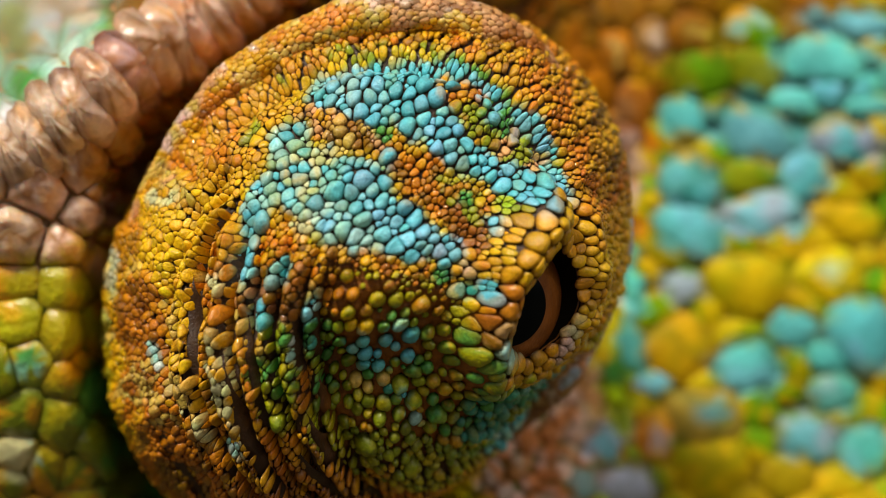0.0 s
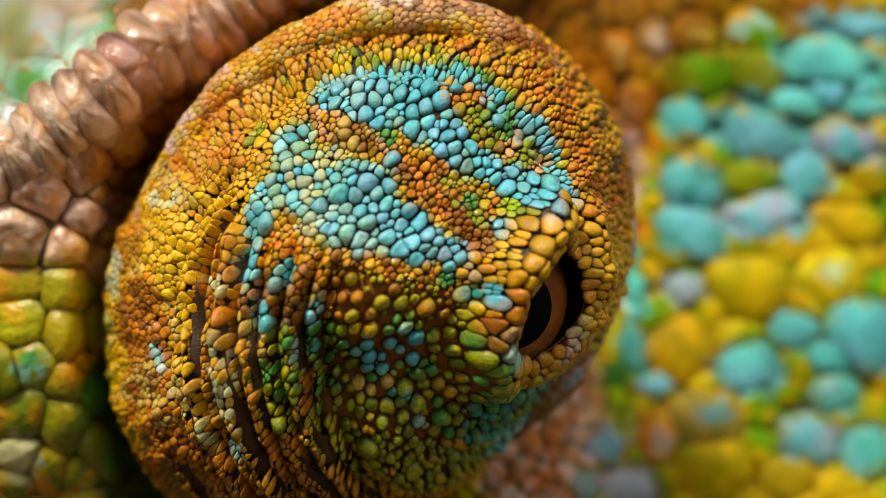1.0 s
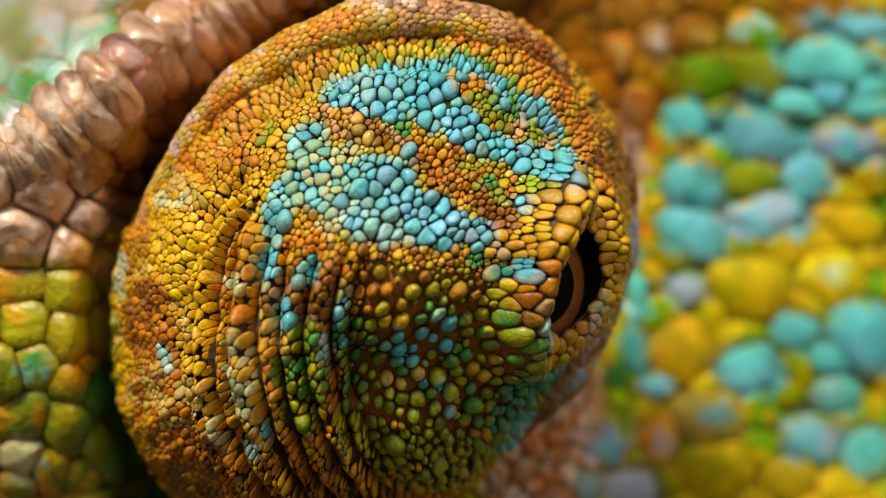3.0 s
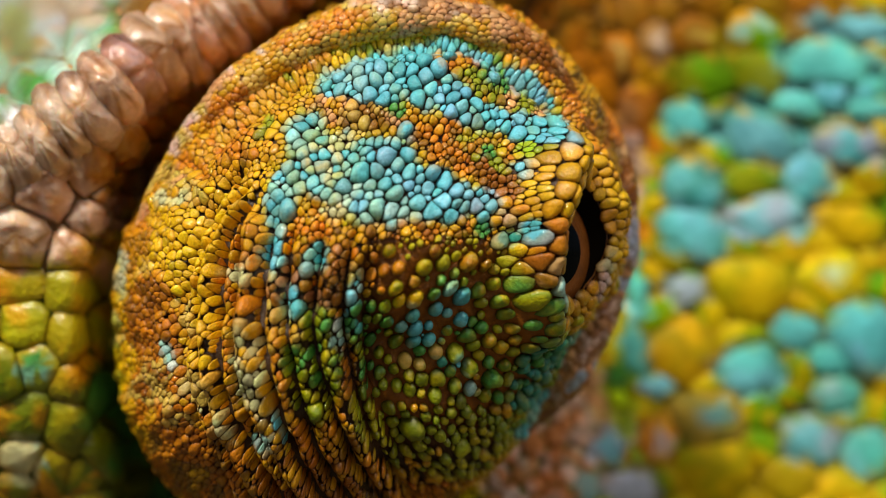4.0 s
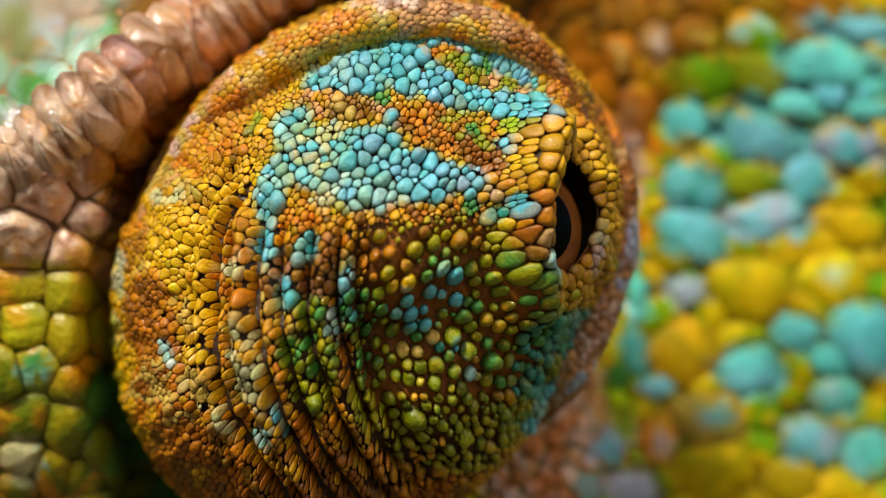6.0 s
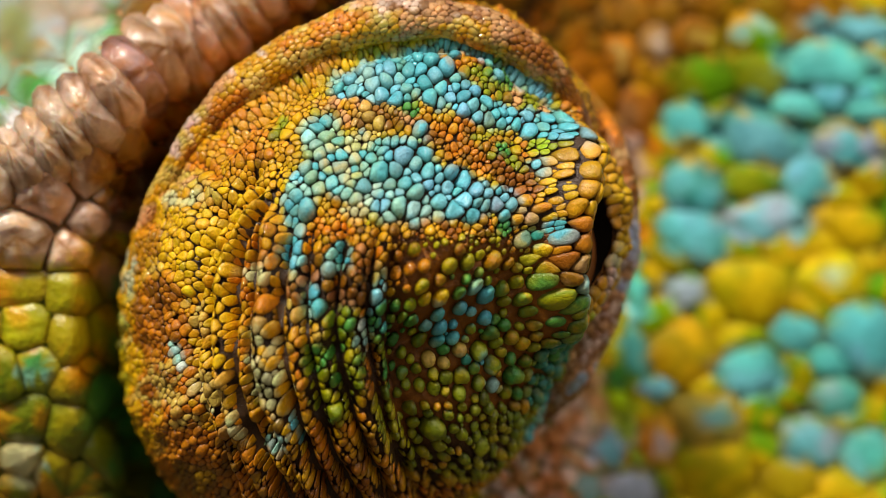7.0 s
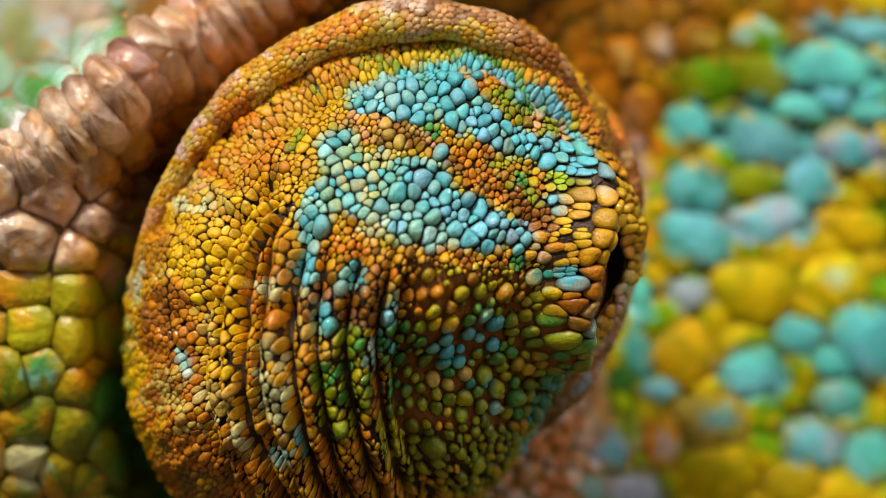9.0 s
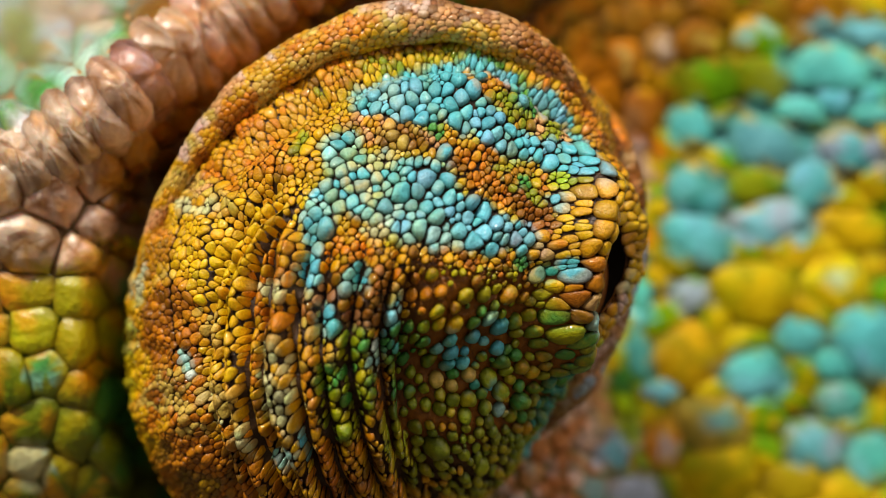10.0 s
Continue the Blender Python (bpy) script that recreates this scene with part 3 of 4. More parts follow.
def list_big():
    # plates beneath the crest
    big("facet", "umber mauve", 35, 232, 62, 52, 10)
    big("facet", "umber rust", 150, 292, 42, 58, -8, 0.6)
    big("facet", "rust brown", 232, 255, 34, 48, -10, 0.6)
    big("facet", "umber mauve", 74, 335, 62, 46, 30, 0.6)
    big("facet", "mauve umber", -5, 320, 38, 46, 0)
    big("facet", "umber tan", 34, 420, 64, 50, 22, 0.6)
    big("soft", "umber rust", 160, 388, 38, 34, 0)
    big("soft", "gold umber", 122, 447, 42, 38, 10)
    big("soft", "gold umber", 30, 505, 52, 28, -4)
    big("soft", "gold sage", 125, 512, 46, 44, -6)
    big("soft", "moss green", 182, 480, 22, 50, 0)
    big("bead", "tan gold", 42, 582, 46, 42, 0)
    big("soft", "sage gold", 122, 600, 44, 48, 0)
    big("soft", "green sage", 66, 645, 38, 40, 20)
    big("soft", "moss sage", 180, 590, 24, 60, 0)
    big("soft", "moss sage", 130, 680, 36, 38, 0)
    big("bead", "umber tan", 8, 660, 32, 62, 0, 0.9)
    big("soft", "sage tan", 48, 740, 44, 40, 0)
    big("soft", "moss sage", 118, 758, 48, 46, -30)
    big("soft", "turqpale pale", 42, 808, 52, 24, -24)
    big("soft", "sage moss", 90, 835, 36, 38, 0)
    big("soft", "pale tan", 28, 862, 40, 20, -10)
    big("soft", "moss green", 182, 700, 30, 40, 10)
    big("soft", "moss sage", 190, 800, 40, 54, -30)
    # blue and yellow scales behind the eye
    big("soft", "sea", 1465, 115, 104, 38, 8)
    big("soft", "sea", 1610, 135, 50, 40, 0)
    big("soft", "sea seablue", 1535, 52, 112, 22, 6)
    big("soft", "sea", 1215, 212, 42, 32, 10)
    big("soft", "sea seablue", 1340, 242, 98, 38, 13)
    big("soft", "sea", 1405, 186, 108, 21, 7)
    big("soft", "sea", 1550, 194, 70, 20, 4)
    big("soft", "sea lilac", 1508, 262, 74, 32, 10)
    big("soft", "sea teal", 1230, 330, 54, 44, 5, 0.7)
    big("soft", "sea seablue", 1428, 316, 44, 36, 10)
    big("soft", "seablue lilac", 1362, 385, 90, 36, -6)
    big("soft", "sea seablue", 1226, 412, 62, 42, 20, 0.35)
    big("soft", "seablue lilac", 1218, 512, 38, 26, 10)
    big("soft", "sea", 1128, 510, 15, 58, -4)
    big("soft", "sea", 1124, 618, 20, 50, -12)
    big("soft", "mustard mustard sage mustard", 1325, 510, 74, 62, 0, 0.6)
    big("soft", "mustard mustard sage mustard", 1470, 490, 66, 48, 5, 0.6)
    big("soft", "mustard mustard sage mustard", 1210, 620, 66, 56, 5, 0.6)
    big("soft", "sea seablue", 1330, 655, 58, 46, 10, 0.6)
    big("soft", "seablue sea", 1530, 600, 66, 60, 30, 0.6)
    big("soft", "sea", 1408, 588, 42, 32, 15)
    big("soft", "sea", 1470, 640, 46, 24, 20)
    big("soft", "sea lilac", 1482, 702, 44, 32, 10)
    big("soft", "seablue lilac", 1165, 684, 28, 20, 10, 0.7)
    big("soft", "mustard mustard sage mustard", 1258, 742, 68, 50, 5, 0.6)
    big("soft", "seablue lilac", 1438, 778, 56, 38, 10, 0.6)
    big("soft", "seablue sea", 1532, 800, 40, 44, 10)
    big("soft", "mustard mustard sage mustard", 1270, 832, 80, 50, 0, 0.6)
    big("soft", "gold orange", 1165, 775, 34, 42, -15)
    big("soft", "seablue lilac", 1075, 795, 30, 32, 10, 0.7)
    big("soft", "lilac mauve", 1115, 865, 52, 34, 10, 0.6)
    big("soft", "turqpale sea", 1040, 858, 22, 26, 0)
    big("soft", "mustard mustard sage mustard", 1400, 850, 56, 36, 5)
    big("soft", "brown leaf olive", 1250, 140, 62, 42, 15)
    big("soft", "olive leaf", 1345, 130, 50, 36, 15)
    big("soft", "leaf gold", 1340, 55, 48, 34, 10)
    big("soft", "leaf olive", 1330, 318, 60, 26, 5)
    big("soft", "mustard mustard sage mustard", 1500, 395, 66, 34, 10)
    big("soft", "rust orange", 1100, 95, 26, 42, -12)
    big("soft", "rust brown", 1160, 72, 26, 40, -12)
    big("soft", "orange gold", 1065, 165, 24, 46, -14)
    big("soft", "orange rust", 1230, 60, 38, 36, 0)


def build_head_scales(head):
    pig = head_pigment()

    def choose(x, y, rng, done):
        rho = float(rim_distance(np.float64(x), np.float64(y)))
        n = -0.6 * x - 0.8 * (y - 190)
        if rho < 1.0 or (-180 < n < -26 and x < 640):
            return None
        grow = 1.2 - 0.5 * done
        if n >= -26 and x < 640:
            return 52 * grow, 40 * grow, -0.6
        if rho < 1.13:
            return 20 * grow, 17 * grow, 0.0
        if x < 400:
            r = 36 * grow
            return r * 1.15, r * 0.9, -0.5
        if y > 640 and x < 1120:
            r = 13 * grow
            return r * 1.15, r, 1.0
        if y < 300 and x < 1230:
            return 22 * grow, 36 * grow, -0.25
        r = 29 * grow
        return r * 1.45, r * 0.8, 0.12 + 0.2 * rng.normal()

    fixed = [b[2:7] for b in BIG]
    sites = pack(fixed, choose, 14000, (-260, -260, 1800, 1120), 3, 0.82)
    reach = np.full(len(sites), 1.42)
    reach[:len(BIG)] = [1.16 if g[2] > 1000 else 1.5 for g in BIG]
    polys = cells(sites, reach)
    rng = np.random.default_rng(5)
    scales, mats, names = [], [], []
    for i, (site, poly) in enumerate(zip(sites, polys)):
        if poly is None:
            continue
        x, y, rx, ry, a = site
        r = math.sqrt(rx * ry)
        horn = x < 330 and y < 470 and -0.6 * x - 0.8 * (y - 190) < -28
        if i < len(BIG):
            profile, high = BIG[i][0], BIG[i][7]
        else:
            profile, high = ("soft", 0.34) if x < 400 else ("bead", 1.1) if y > 640 and x < 1120 and i >= len(BIG) else ("soft", 0.5)
        high = high if horn else high * (0.5 if x < 400 else 0.46)
        lean = (-0.16 * rx, -0.24 * ry) if horn else (0, -0.06 * ry)
        pts, faces, w = dome(site, poly, head_surface, high * r, 12 if horn else 16, profile, 1.0 if x < 400 else 1.07 if profile == "soft" else 0.96, lean, rng, 0 if x < 400 else 2)
        scales.append((pts, faces, w * (1.0 if x < 400 else 0.8), x, y, 1.0))
        mats.append(HORN if horn else CHEEK if x < 400 else PLATE)
        names.append("crest_plate" if horn else "cheek_plate" if x < 400 else "scale")
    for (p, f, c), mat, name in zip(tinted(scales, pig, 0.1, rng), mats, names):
        piece(name, (to_world(p), f, c), mat, head, BASE)


def build_crest():
    """The row of horny ribs along the crest's edge."""
    rng = np.random.default_rng(8)
    crest = part("crest", mesh_of("crest", [crest_core()], HORN), chameleon, "glossy brown ribbed crest")
    s, ribs = -30.0, []
    while s < 760:
        wide = 44 - 0.018 * max(s, 0) + rng.normal(0, 2)
        mid = np.array([0.8, -0.6]) * s + np.array([0, 190]) + np.array([0.6, 0.8]) * (100 + rng.normal(0, 4))
        long = 90 + rng.normal(0, 5)
        ang = math.atan2(0.83, 0.56) + rng.normal(0, 0.06)
        t = np.linspace(0, 2 * math.pi, 20, endpoint=False)
        k = (np.abs(np.cos(t)) ** 3 + np.abs(np.sin(t)) ** 3) ** (-1 / 3)
        ex, ey = long * np.cos(t) * k, wide * np.sin(t) * k
        poly = np.c_[ex * math.cos(ang) - ey * math.sin(ang), ex * math.sin(ang) + ey * math.cos(ang)]
        chunk = dome(np.array([*mid, 0, 0, 0]), poly, head_surface, 50, 22, "rib", 1.0, (-16, -18), rng, 1, 0.07)
        ribs.append((*chunk, mid[0], mid[1], 1.0))
        s += wide * 1.22
    pig = Pigment(8, 0.03)
    pig.lay("umber mauve mauve cocoa mauve umber", 200, 100, 900, 900)
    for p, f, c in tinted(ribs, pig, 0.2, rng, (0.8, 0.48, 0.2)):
        piece("rib", (to_world(p), f, c), HORN, crest, BASE)
    return crest


def crest_core():
    """A low ridge in which the ribs sit."""
    pts, faces = [], []
    ss, ns = np.linspace(-150, 900, 60), np.linspace(-185, 5, 9)
    for s in ss:
        for n in ns:
            x, y = 0.8 * s - 0.6 * n, 190 - 0.6 * s - 0.8 * n
            lift = 10 * (1 - ((n + 90) / 95) ** 2)
            pts.append((x, y, float(head_depth(np.float64(x), np.float64(y))) + lift - 6))
    m = len(ns)
    faces = [(i * m + j, i * m + j + 1, (i + 1) * m + j + 1, (i + 1) * m + j) for i in range(len(ss) - 1) for j in range(m - 1)]
    w = to_world(np.array(pts)) - BASE
    return w, faces, np.tile(INK["umber"], (len(w), 1))


# ---- the rolling eye ----
RINGS = [0, 20, 23, 26, 29, 32, 35, 38, 41, 44, 48, 52, 56, 61, 66, 72, 80, 87, 95, 105, 116, 130, 180]


def about_slit(a, turn):
    """Unit directions at angles a from the slit's axis (degrees), turned round it."""
    a, turn = np.radians(a), np.radians(turn)
    return SLIT * np.cos(a)[:, None] + (SLIT_SIDE * np.cos(turn)[:, None] + SLIT_UP * np.sin(turn)[:, None]) * np.sin(a)[:, None]


def hub_world(p):
    """Points relative to the turret's centre, as world points relative to the hub."""
    return to_world(p + [CEN[0], CEN[1], 0]) - HUB


def ring_skin(k):
    lo, hi = RINGS[k], RINGS[k + 1]
    turns = np.linspace(0, 360, 288, endpoint=False)
    rows_, down = [], []
    if k == 0:
        edge = 1 / np.hypot(np.cos(np.radians(turns)) / OPEN_W, np.sin(np.radians(turns)) / OPEN_H)
        for f, dn in ((0.97, 8), (1.05, 6)):
            rows_.append(edge * f), down.append(dn)
        rows_.append(edge * 0.4 + 15), down.append(7)
        rows_.append(np.full(288, hi + 2.0)), down.append(9)
    else:
        for j in range(9):
            rows_.append(np.full(288, max(lo - 2.5, 1) + (min(hi + 2.5, 175) - max(lo - 2.5, 1)) * j / 8)), down.append(7 + (k % 2) * 2)
    pts = []
    for a, dn in zip(rows_, down):
        p, nrm = turret_dir(about_slit(a, turns))
        pts.append(p - nrm * dn)
    m = 288
    faces = [(i * m + j, i * m + (j + 1) % m, (i + 1) * m + (j + 1) % m, (i + 1) * m + j) for i in range(len(pts) - 1) for j in range(m)]
    p = np.vstack(pts)
    x, y = p[:, 0] + CEN[0], p[:, 1] + CEN[1]
    bare = (smooth(610, 690, x) * smooth(370, 420, y) * smooth(800, 690, y))[:, None]      # thin red-brown skin of the lower lid
    # elsewhere brown skin, its tone darkened to stand for shade in the gaps
    return hub_world(p), faces, INK["dark"] * 0.7 * (1 - bare) + INK["rust"] * 0.85 * bare


def slit_lining():
    """The wall inside the slit, from the lid's margin down to the eyeball, coloured near black for the gap's shade."""
    turns = np.linspace(0, 360, 64, endpoint=False)
    edge = 1 / np.hypot(np.cos(np.radians(turns)) / OPEN_W, np.sin(np.radians(turns)) / OPEN_H)
    pts = []
    for f, dn in ((1.0, 4), (0.99, 30), (1.05, 80), (1.3, 150)):
        p, nrm = turret_dir(about_slit(edge * f, turns))
        pts.append(p - nrm * dn)
    m = 64
    faces = [(i * m + j, i * m + (j + 1) % m, (i + 1) * m + (j + 1) % m, (i + 1) * m + j) for i in range(3) for j in range(m)]
    w = hub_world(np.vstack(pts))
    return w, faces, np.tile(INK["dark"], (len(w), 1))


def lid_size(x, y, rho, blue, rng, done):
    """Half size of the scales on the lid at a place of the sheet: large on blue skin, fine on warm skin, granules in what is left."""
    grow = 1.3 - 0.7 * done if done < 0.72 else 0.8 - 0.42 * (done - 0.72) / 0.28
    if rho > 0.985:
        r = 9.0
    elif x < 330:
        r = 8.0 if y < 680 else 7.4
    elif x < 480:
        r = 8.8 if y > 320 else 6.8
    elif y < 420:
        r = 7.0 + 4.6 * blue - (1.2 * (1 - blue) if x > 640 and y > 170 else 0)
    elif x < 640:
        r = 9.6 if y < 720 else 8.0
    else:
        r = 13.5 if y < 720 else 10.5
    return r * grow * float(np.exp(rng.normal(0, 0.2)))


def fold_room(x, y):
    """How far a place is from the nearest furrow between the folds."""
    if x > 660 or y < 300 + 120 * (x > 470):
        return 1e9
    return min(abs(x - float(furrow(k, np.float64(y)))) for k in range(len(FURROWS)))


def build_lids():
    pig = lid_pigment()
    scales, homes = [], []
    step = 5.0
    gx, gy = np.meshgrid(np.arange(140, 1160, step), np.arange(-40, 940, step))
    tone = pig.field(gx.ravel(), gy.ravel()).reshape(*gx.shape, 3)
    blueness = smooth(0.35, 0.8, tone[..., 2] / np.maximum(tone[..., 1], 1e-4))

    def choose(qx, qy, rng, done):
        th = math.hypot(qx, qy) / ARC
        if th > 1.98:
            return None
        s = math.sin(th) / max(th, 1e-9) / ARC
        x = CEN[0] + (AX1[0] * R1 * qx + AX2[0] * R2 * qy) * s
        y = CEN[1] + (AX1[1] * R1 * qx + AX2[1] * R2 * qy) * s
        blue = blueness[int(np.clip((y + 40) / step, 0, gx.shape[0] - 1)), int(np.clip((x - 140) / step, 0, gx.shape[1] - 1))]
        r = lid_size(x, y, math.sin(th) if th < 1.57 else 2.0, blue, rng, done)
        if math.hypot(x - 1030, y - 400) < 240:
            v = np.array([[x - CEN[0], y - CEN[1], RD * math.cos(th)]])
            rim = slit_rim(v / np.linalg.norm(v))[0]
            if rim < 1.05:
                return None
            if rim < 1.8:
                r = (13 if x < 1030 else 9) * (1.15 - 0.4 * done)
        if th > 1.6:
            r *= 1.5
        if x > 650 and y > 410 and done > 0.4 and rng.random() > 0.12 and math.hypot(x - 1030, y - 400) > 120:
            return None                                        # bare skin between the beads
        room = fold_room(x, y)
        if room < r * 0.72:
            r = room / 0.72
            if r < 4.6:
                return None
        if 330 < x < 660 and y > 340:
            return r * 1.12, r * 0.78, 0.66 + 0.15 * rng.normal()
        asp = 1.08
        return r * asp, r / asp, 0.9 + 0.3 * rng.normal()

    sites = pack([], choose, 105000, (-890, -890, 890, 890), 11, 0.80)
    dirs = turret_flat(sites[:, :2])
    flat_pts, _ = turret_dir(dirs)
    angle = slit_place(dirs)[0]
    apart = (flat_pts[:, 0] + CEN[0] > 640) & (flat_pts[:, 1] + CEN[1] > 400) & (angle > 22)      # beads that stand apart on the lower lid
    folded = np.array([fold_room(x, y) < 22 for x, y in flat_pts[:, :2] + CEN])
    polys = cells(sites, np.where(apart, 1.0, np.where(folded, 1.3, 1.6)))
    rng = np.random.default_rng(12)
    bands, many = [], [[] for _ in RINGS[1:]]
    for k in range(len(RINGS) - 1):
        bands.append(part("lid_band", mesh_of("lid_band", [ring_skin(k)], UNDER), chameleon, "brown skin between the lid's scales, darkened for gap shade", HUB - BASE))

    part("lid_lining", mesh_of("lid_lining", [slit_lining()], LINING), bands[0], "inner side of the lid, blackened to read as shade")

    def surface(q):
        return turret_dir(turret_flat(q))

    singles = 0
    for i, (site, poly) in enumerate(zip(sites, polys)):
        if poly is None:
            continue
        x, y = flat_pts[i, 0] + CEN[0], flat_pts[i, 1] + CEN[1]
        k = int(np.searchsorted(RINGS, angle[i], "right") - 1)
        r = math.sqrt(site[2] * site[3])
        sunk = x > 630 and y > 395 and angle[i] > 24
        loose = 497 < x < 640 and y > 520
        high = r * (0.78 if sunk else 0.7 if loose else 0.46 if x < 480 else 0.62) * (1 + rng.normal(0, 0.14))
        chunk = dome(site, poly, surface, high, 12, "bead" if sunk else "pillow", rng.uniform(0.8, 1.0) if sunk else 0.97 if loose else 1.03 if x < 480 else 1.0, (0, 0), rng, 2 if sunk else 1)
        pts = chunk[0] + [CEN[0], CEN[1], 0]
        scales.append((pts, chunk[1], chunk[2], x, y, 1.0))
        homes.append((k, 500 < x < 930 and 190 < y < 600 and r > 11 and flat_pts[i, 2] > 0))
    # lid rims: dark joint pigment, deepened by crease shade put into the tone
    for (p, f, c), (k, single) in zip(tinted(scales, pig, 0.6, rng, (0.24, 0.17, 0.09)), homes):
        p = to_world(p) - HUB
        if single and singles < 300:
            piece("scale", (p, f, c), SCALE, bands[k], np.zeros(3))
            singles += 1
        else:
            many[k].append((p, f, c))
    for k, chunks in enumerate(many):
        if chunks:
            part("scale_mosaic", mesh_of("scale_mosaic", chunks, SCALE), bands[k], "fine mosaic of yellow and turquoise scales", kind="stuff")
    return bands


def ball(radius, mid, axis, a0, a1, rings=14, around=48):
    """A zone of a ball, between two angles from an axis."""
    up = np.array([0.0, -1.0, 0.2])
    side = np.cross(up, axis)
    side /= np.linalg.norm(side)
    up = np.cross(axis, side)
    pts, m = [], around
    for a in np.radians(np.linspace(a0, a1, rings)):
        for t in np.linspace(0, 2 * math.pi, m, endpoint=False):
            pts.append(mid + radius * (axis * math.cos(a) + (side * math.cos(t) + up * math.sin(t)) * math.sin(a)))
    faces = [(i * m + j, i * m + (j + 1) % m, (i + 1) * m + (j + 1) % m, (i + 1) * m + j) for i in range(rings - 1) for j in range(m)]
    w = hub_world(np.array(pts))
    return w, faces, np.tile(INK["dark"], (len(w), 1))


def build_eyeball():
    reach = 1 / math.sqrt(SLIT[:2] @ QUAD @ SLIT[:2] + SLIT[2] ** 2 / RD ** 2)
    radius = 150.0
    mid = SLIT * (reach - 6 - radius)
    gaze = SLIT + 0.42 * np.array([-0.5, 0.1, 0.85])
    gaze /= np.linalg.norm(gaze)
    eye = part("eyeball", mesh_of("eyeball", [ball(radius, mid, gaze, 53, 178, 22)], PUPIL), chameleon, "wet black eyeball deep in the slit", HUB - BASE)
    part("iris", mesh_of("iris", [ball(radius + 4, mid, gaze, 24, 54, 8)], IRIS), eye, "orange-brown ring")
    part("pupil", mesh_of("pupil", [ball(radius + 7, mid, gaze, 0.4, 27, 12)], PUPIL), eye, "glossy black pupil")
    return eye


def rim_roll(name, label, turn0, turn1, rho, depth, fat, pig, size, seed, end=0.72, sink=0.0):
    """A roll of skin along the turret's outline, covered in small scales."""
    turns = np.radians(np.linspace(turn0, turn1, 200))
    path = np.c_[np.cos(turns) * R1, np.sin(turns) * R2] @ np.c_[AX1, AX2].T * rho
    out = path / np.linalg.norm(path, axis=1, keepdims=True)
    run = np.r_[0, np.cumsum(np.hypot(*np.diff(path, axis=0).T))]
    taper = lambda s: fat * (0.04 + 0.96 * smooth(0, 0.28, s / run[-1]) * smooth(1, end, s / run[-1]))

    def surface(q):
        s = np.clip(q[:, 0], 0, run[-1])
        c = np.c_[np.interp(s, run, path[:, 0]), np.interp(s, run, path[:, 1])] + CEN
        o = np.c_[np.interp(s, run, out[:, 0]), np.interp(s, run, out[:, 1])]
        f = taper(s) * (1 + 0.10 * np.sin(s * 0.021 + seed) + 0.06 * np.sin(s * 0.053))
        a = q[:, 1] / fat
        nrm = np.c_[o * np.sin(a)[:, None], np.cos(a)]
        dep = depth * (0.35 + 0.65 * smooth(0, 0.3, s / run[-1]) * smooth(1, end, s / run[-1])) - sink * (1 - smooth(0, 0.25, s / run[-1]) * smooth(1, 0.75, s / run[-1]))
        return np.c_[c, dep] + nrm * f[:, None], nrm

    ss, aa = np.linspace(0, run[-1], 120), np.linspace(-math.pi, math.pi, 17)
    q = np.array([(s, a * fat) for s in ss for a in aa])
    p, nrm = surface(q)
    w = to_world(p - nrm * 3) - BASE
    m = len(aa)
    faces = [(i * m + j, i * m + j + 1, (i + 1) * m + j + 1, (i + 1) * m + j) for i in range(len(ss) - 1) for j in range(m - 1)]
    roll = part(name, mesh_of(name, [(w, faces, np.tile(INK["rust"] * 0.8, (len(w), 1)))], UNDER), chameleon, label)
    sites = pack([], lambda x, y, rng, done: (size * (1.25 - 0.55 * done), size * (1.15 - 0.5 * done), 0.0), 14000,
                 (0, -2.2 * fat, run[-1], 2.2 * fat), seed, 0.84)
    rng = np.random.default_rng(seed + 1)
    scales = []
    mids = surface(sites[:, :2])[0]
    for site, poly, m in zip(sites, cells(sites, 1.4), mids):
        if poly is None:
            continue
        chunk = dome(site, poly, surface, 0.36 * size * (1 + rng.normal(0, 0.25)), 10, "soft", 1.05, (0, 0), rng)
        scales.append((*chunk, m[0], m[1], 1.0))
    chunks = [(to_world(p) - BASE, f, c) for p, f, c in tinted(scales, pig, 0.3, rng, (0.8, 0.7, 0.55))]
    part("scale_mosaic", mesh_of("scale_mosaic", chunks, SCALE), roll, "fine warm-coloured scales", kind="stuff")
    return roll


build_ground()
head = build_head()
eyeball = build_eyeball()
bands = build_lids()
rim_roll("brow_ridge", "orange-brown scaly ridge over the eye", -42, 150, 0.928, 180.0, 38.0, brow_pigment(), 6.2, 21, 0.45)
rim_roll("eye_rim", "lilac-brown fold of skin behind the eye", -100, -10, 0.985, -45.0, 38.0, rim_pigment(), 8.0, 31, 0.72, 150.0)
build_crest()
build_head_scales(head)

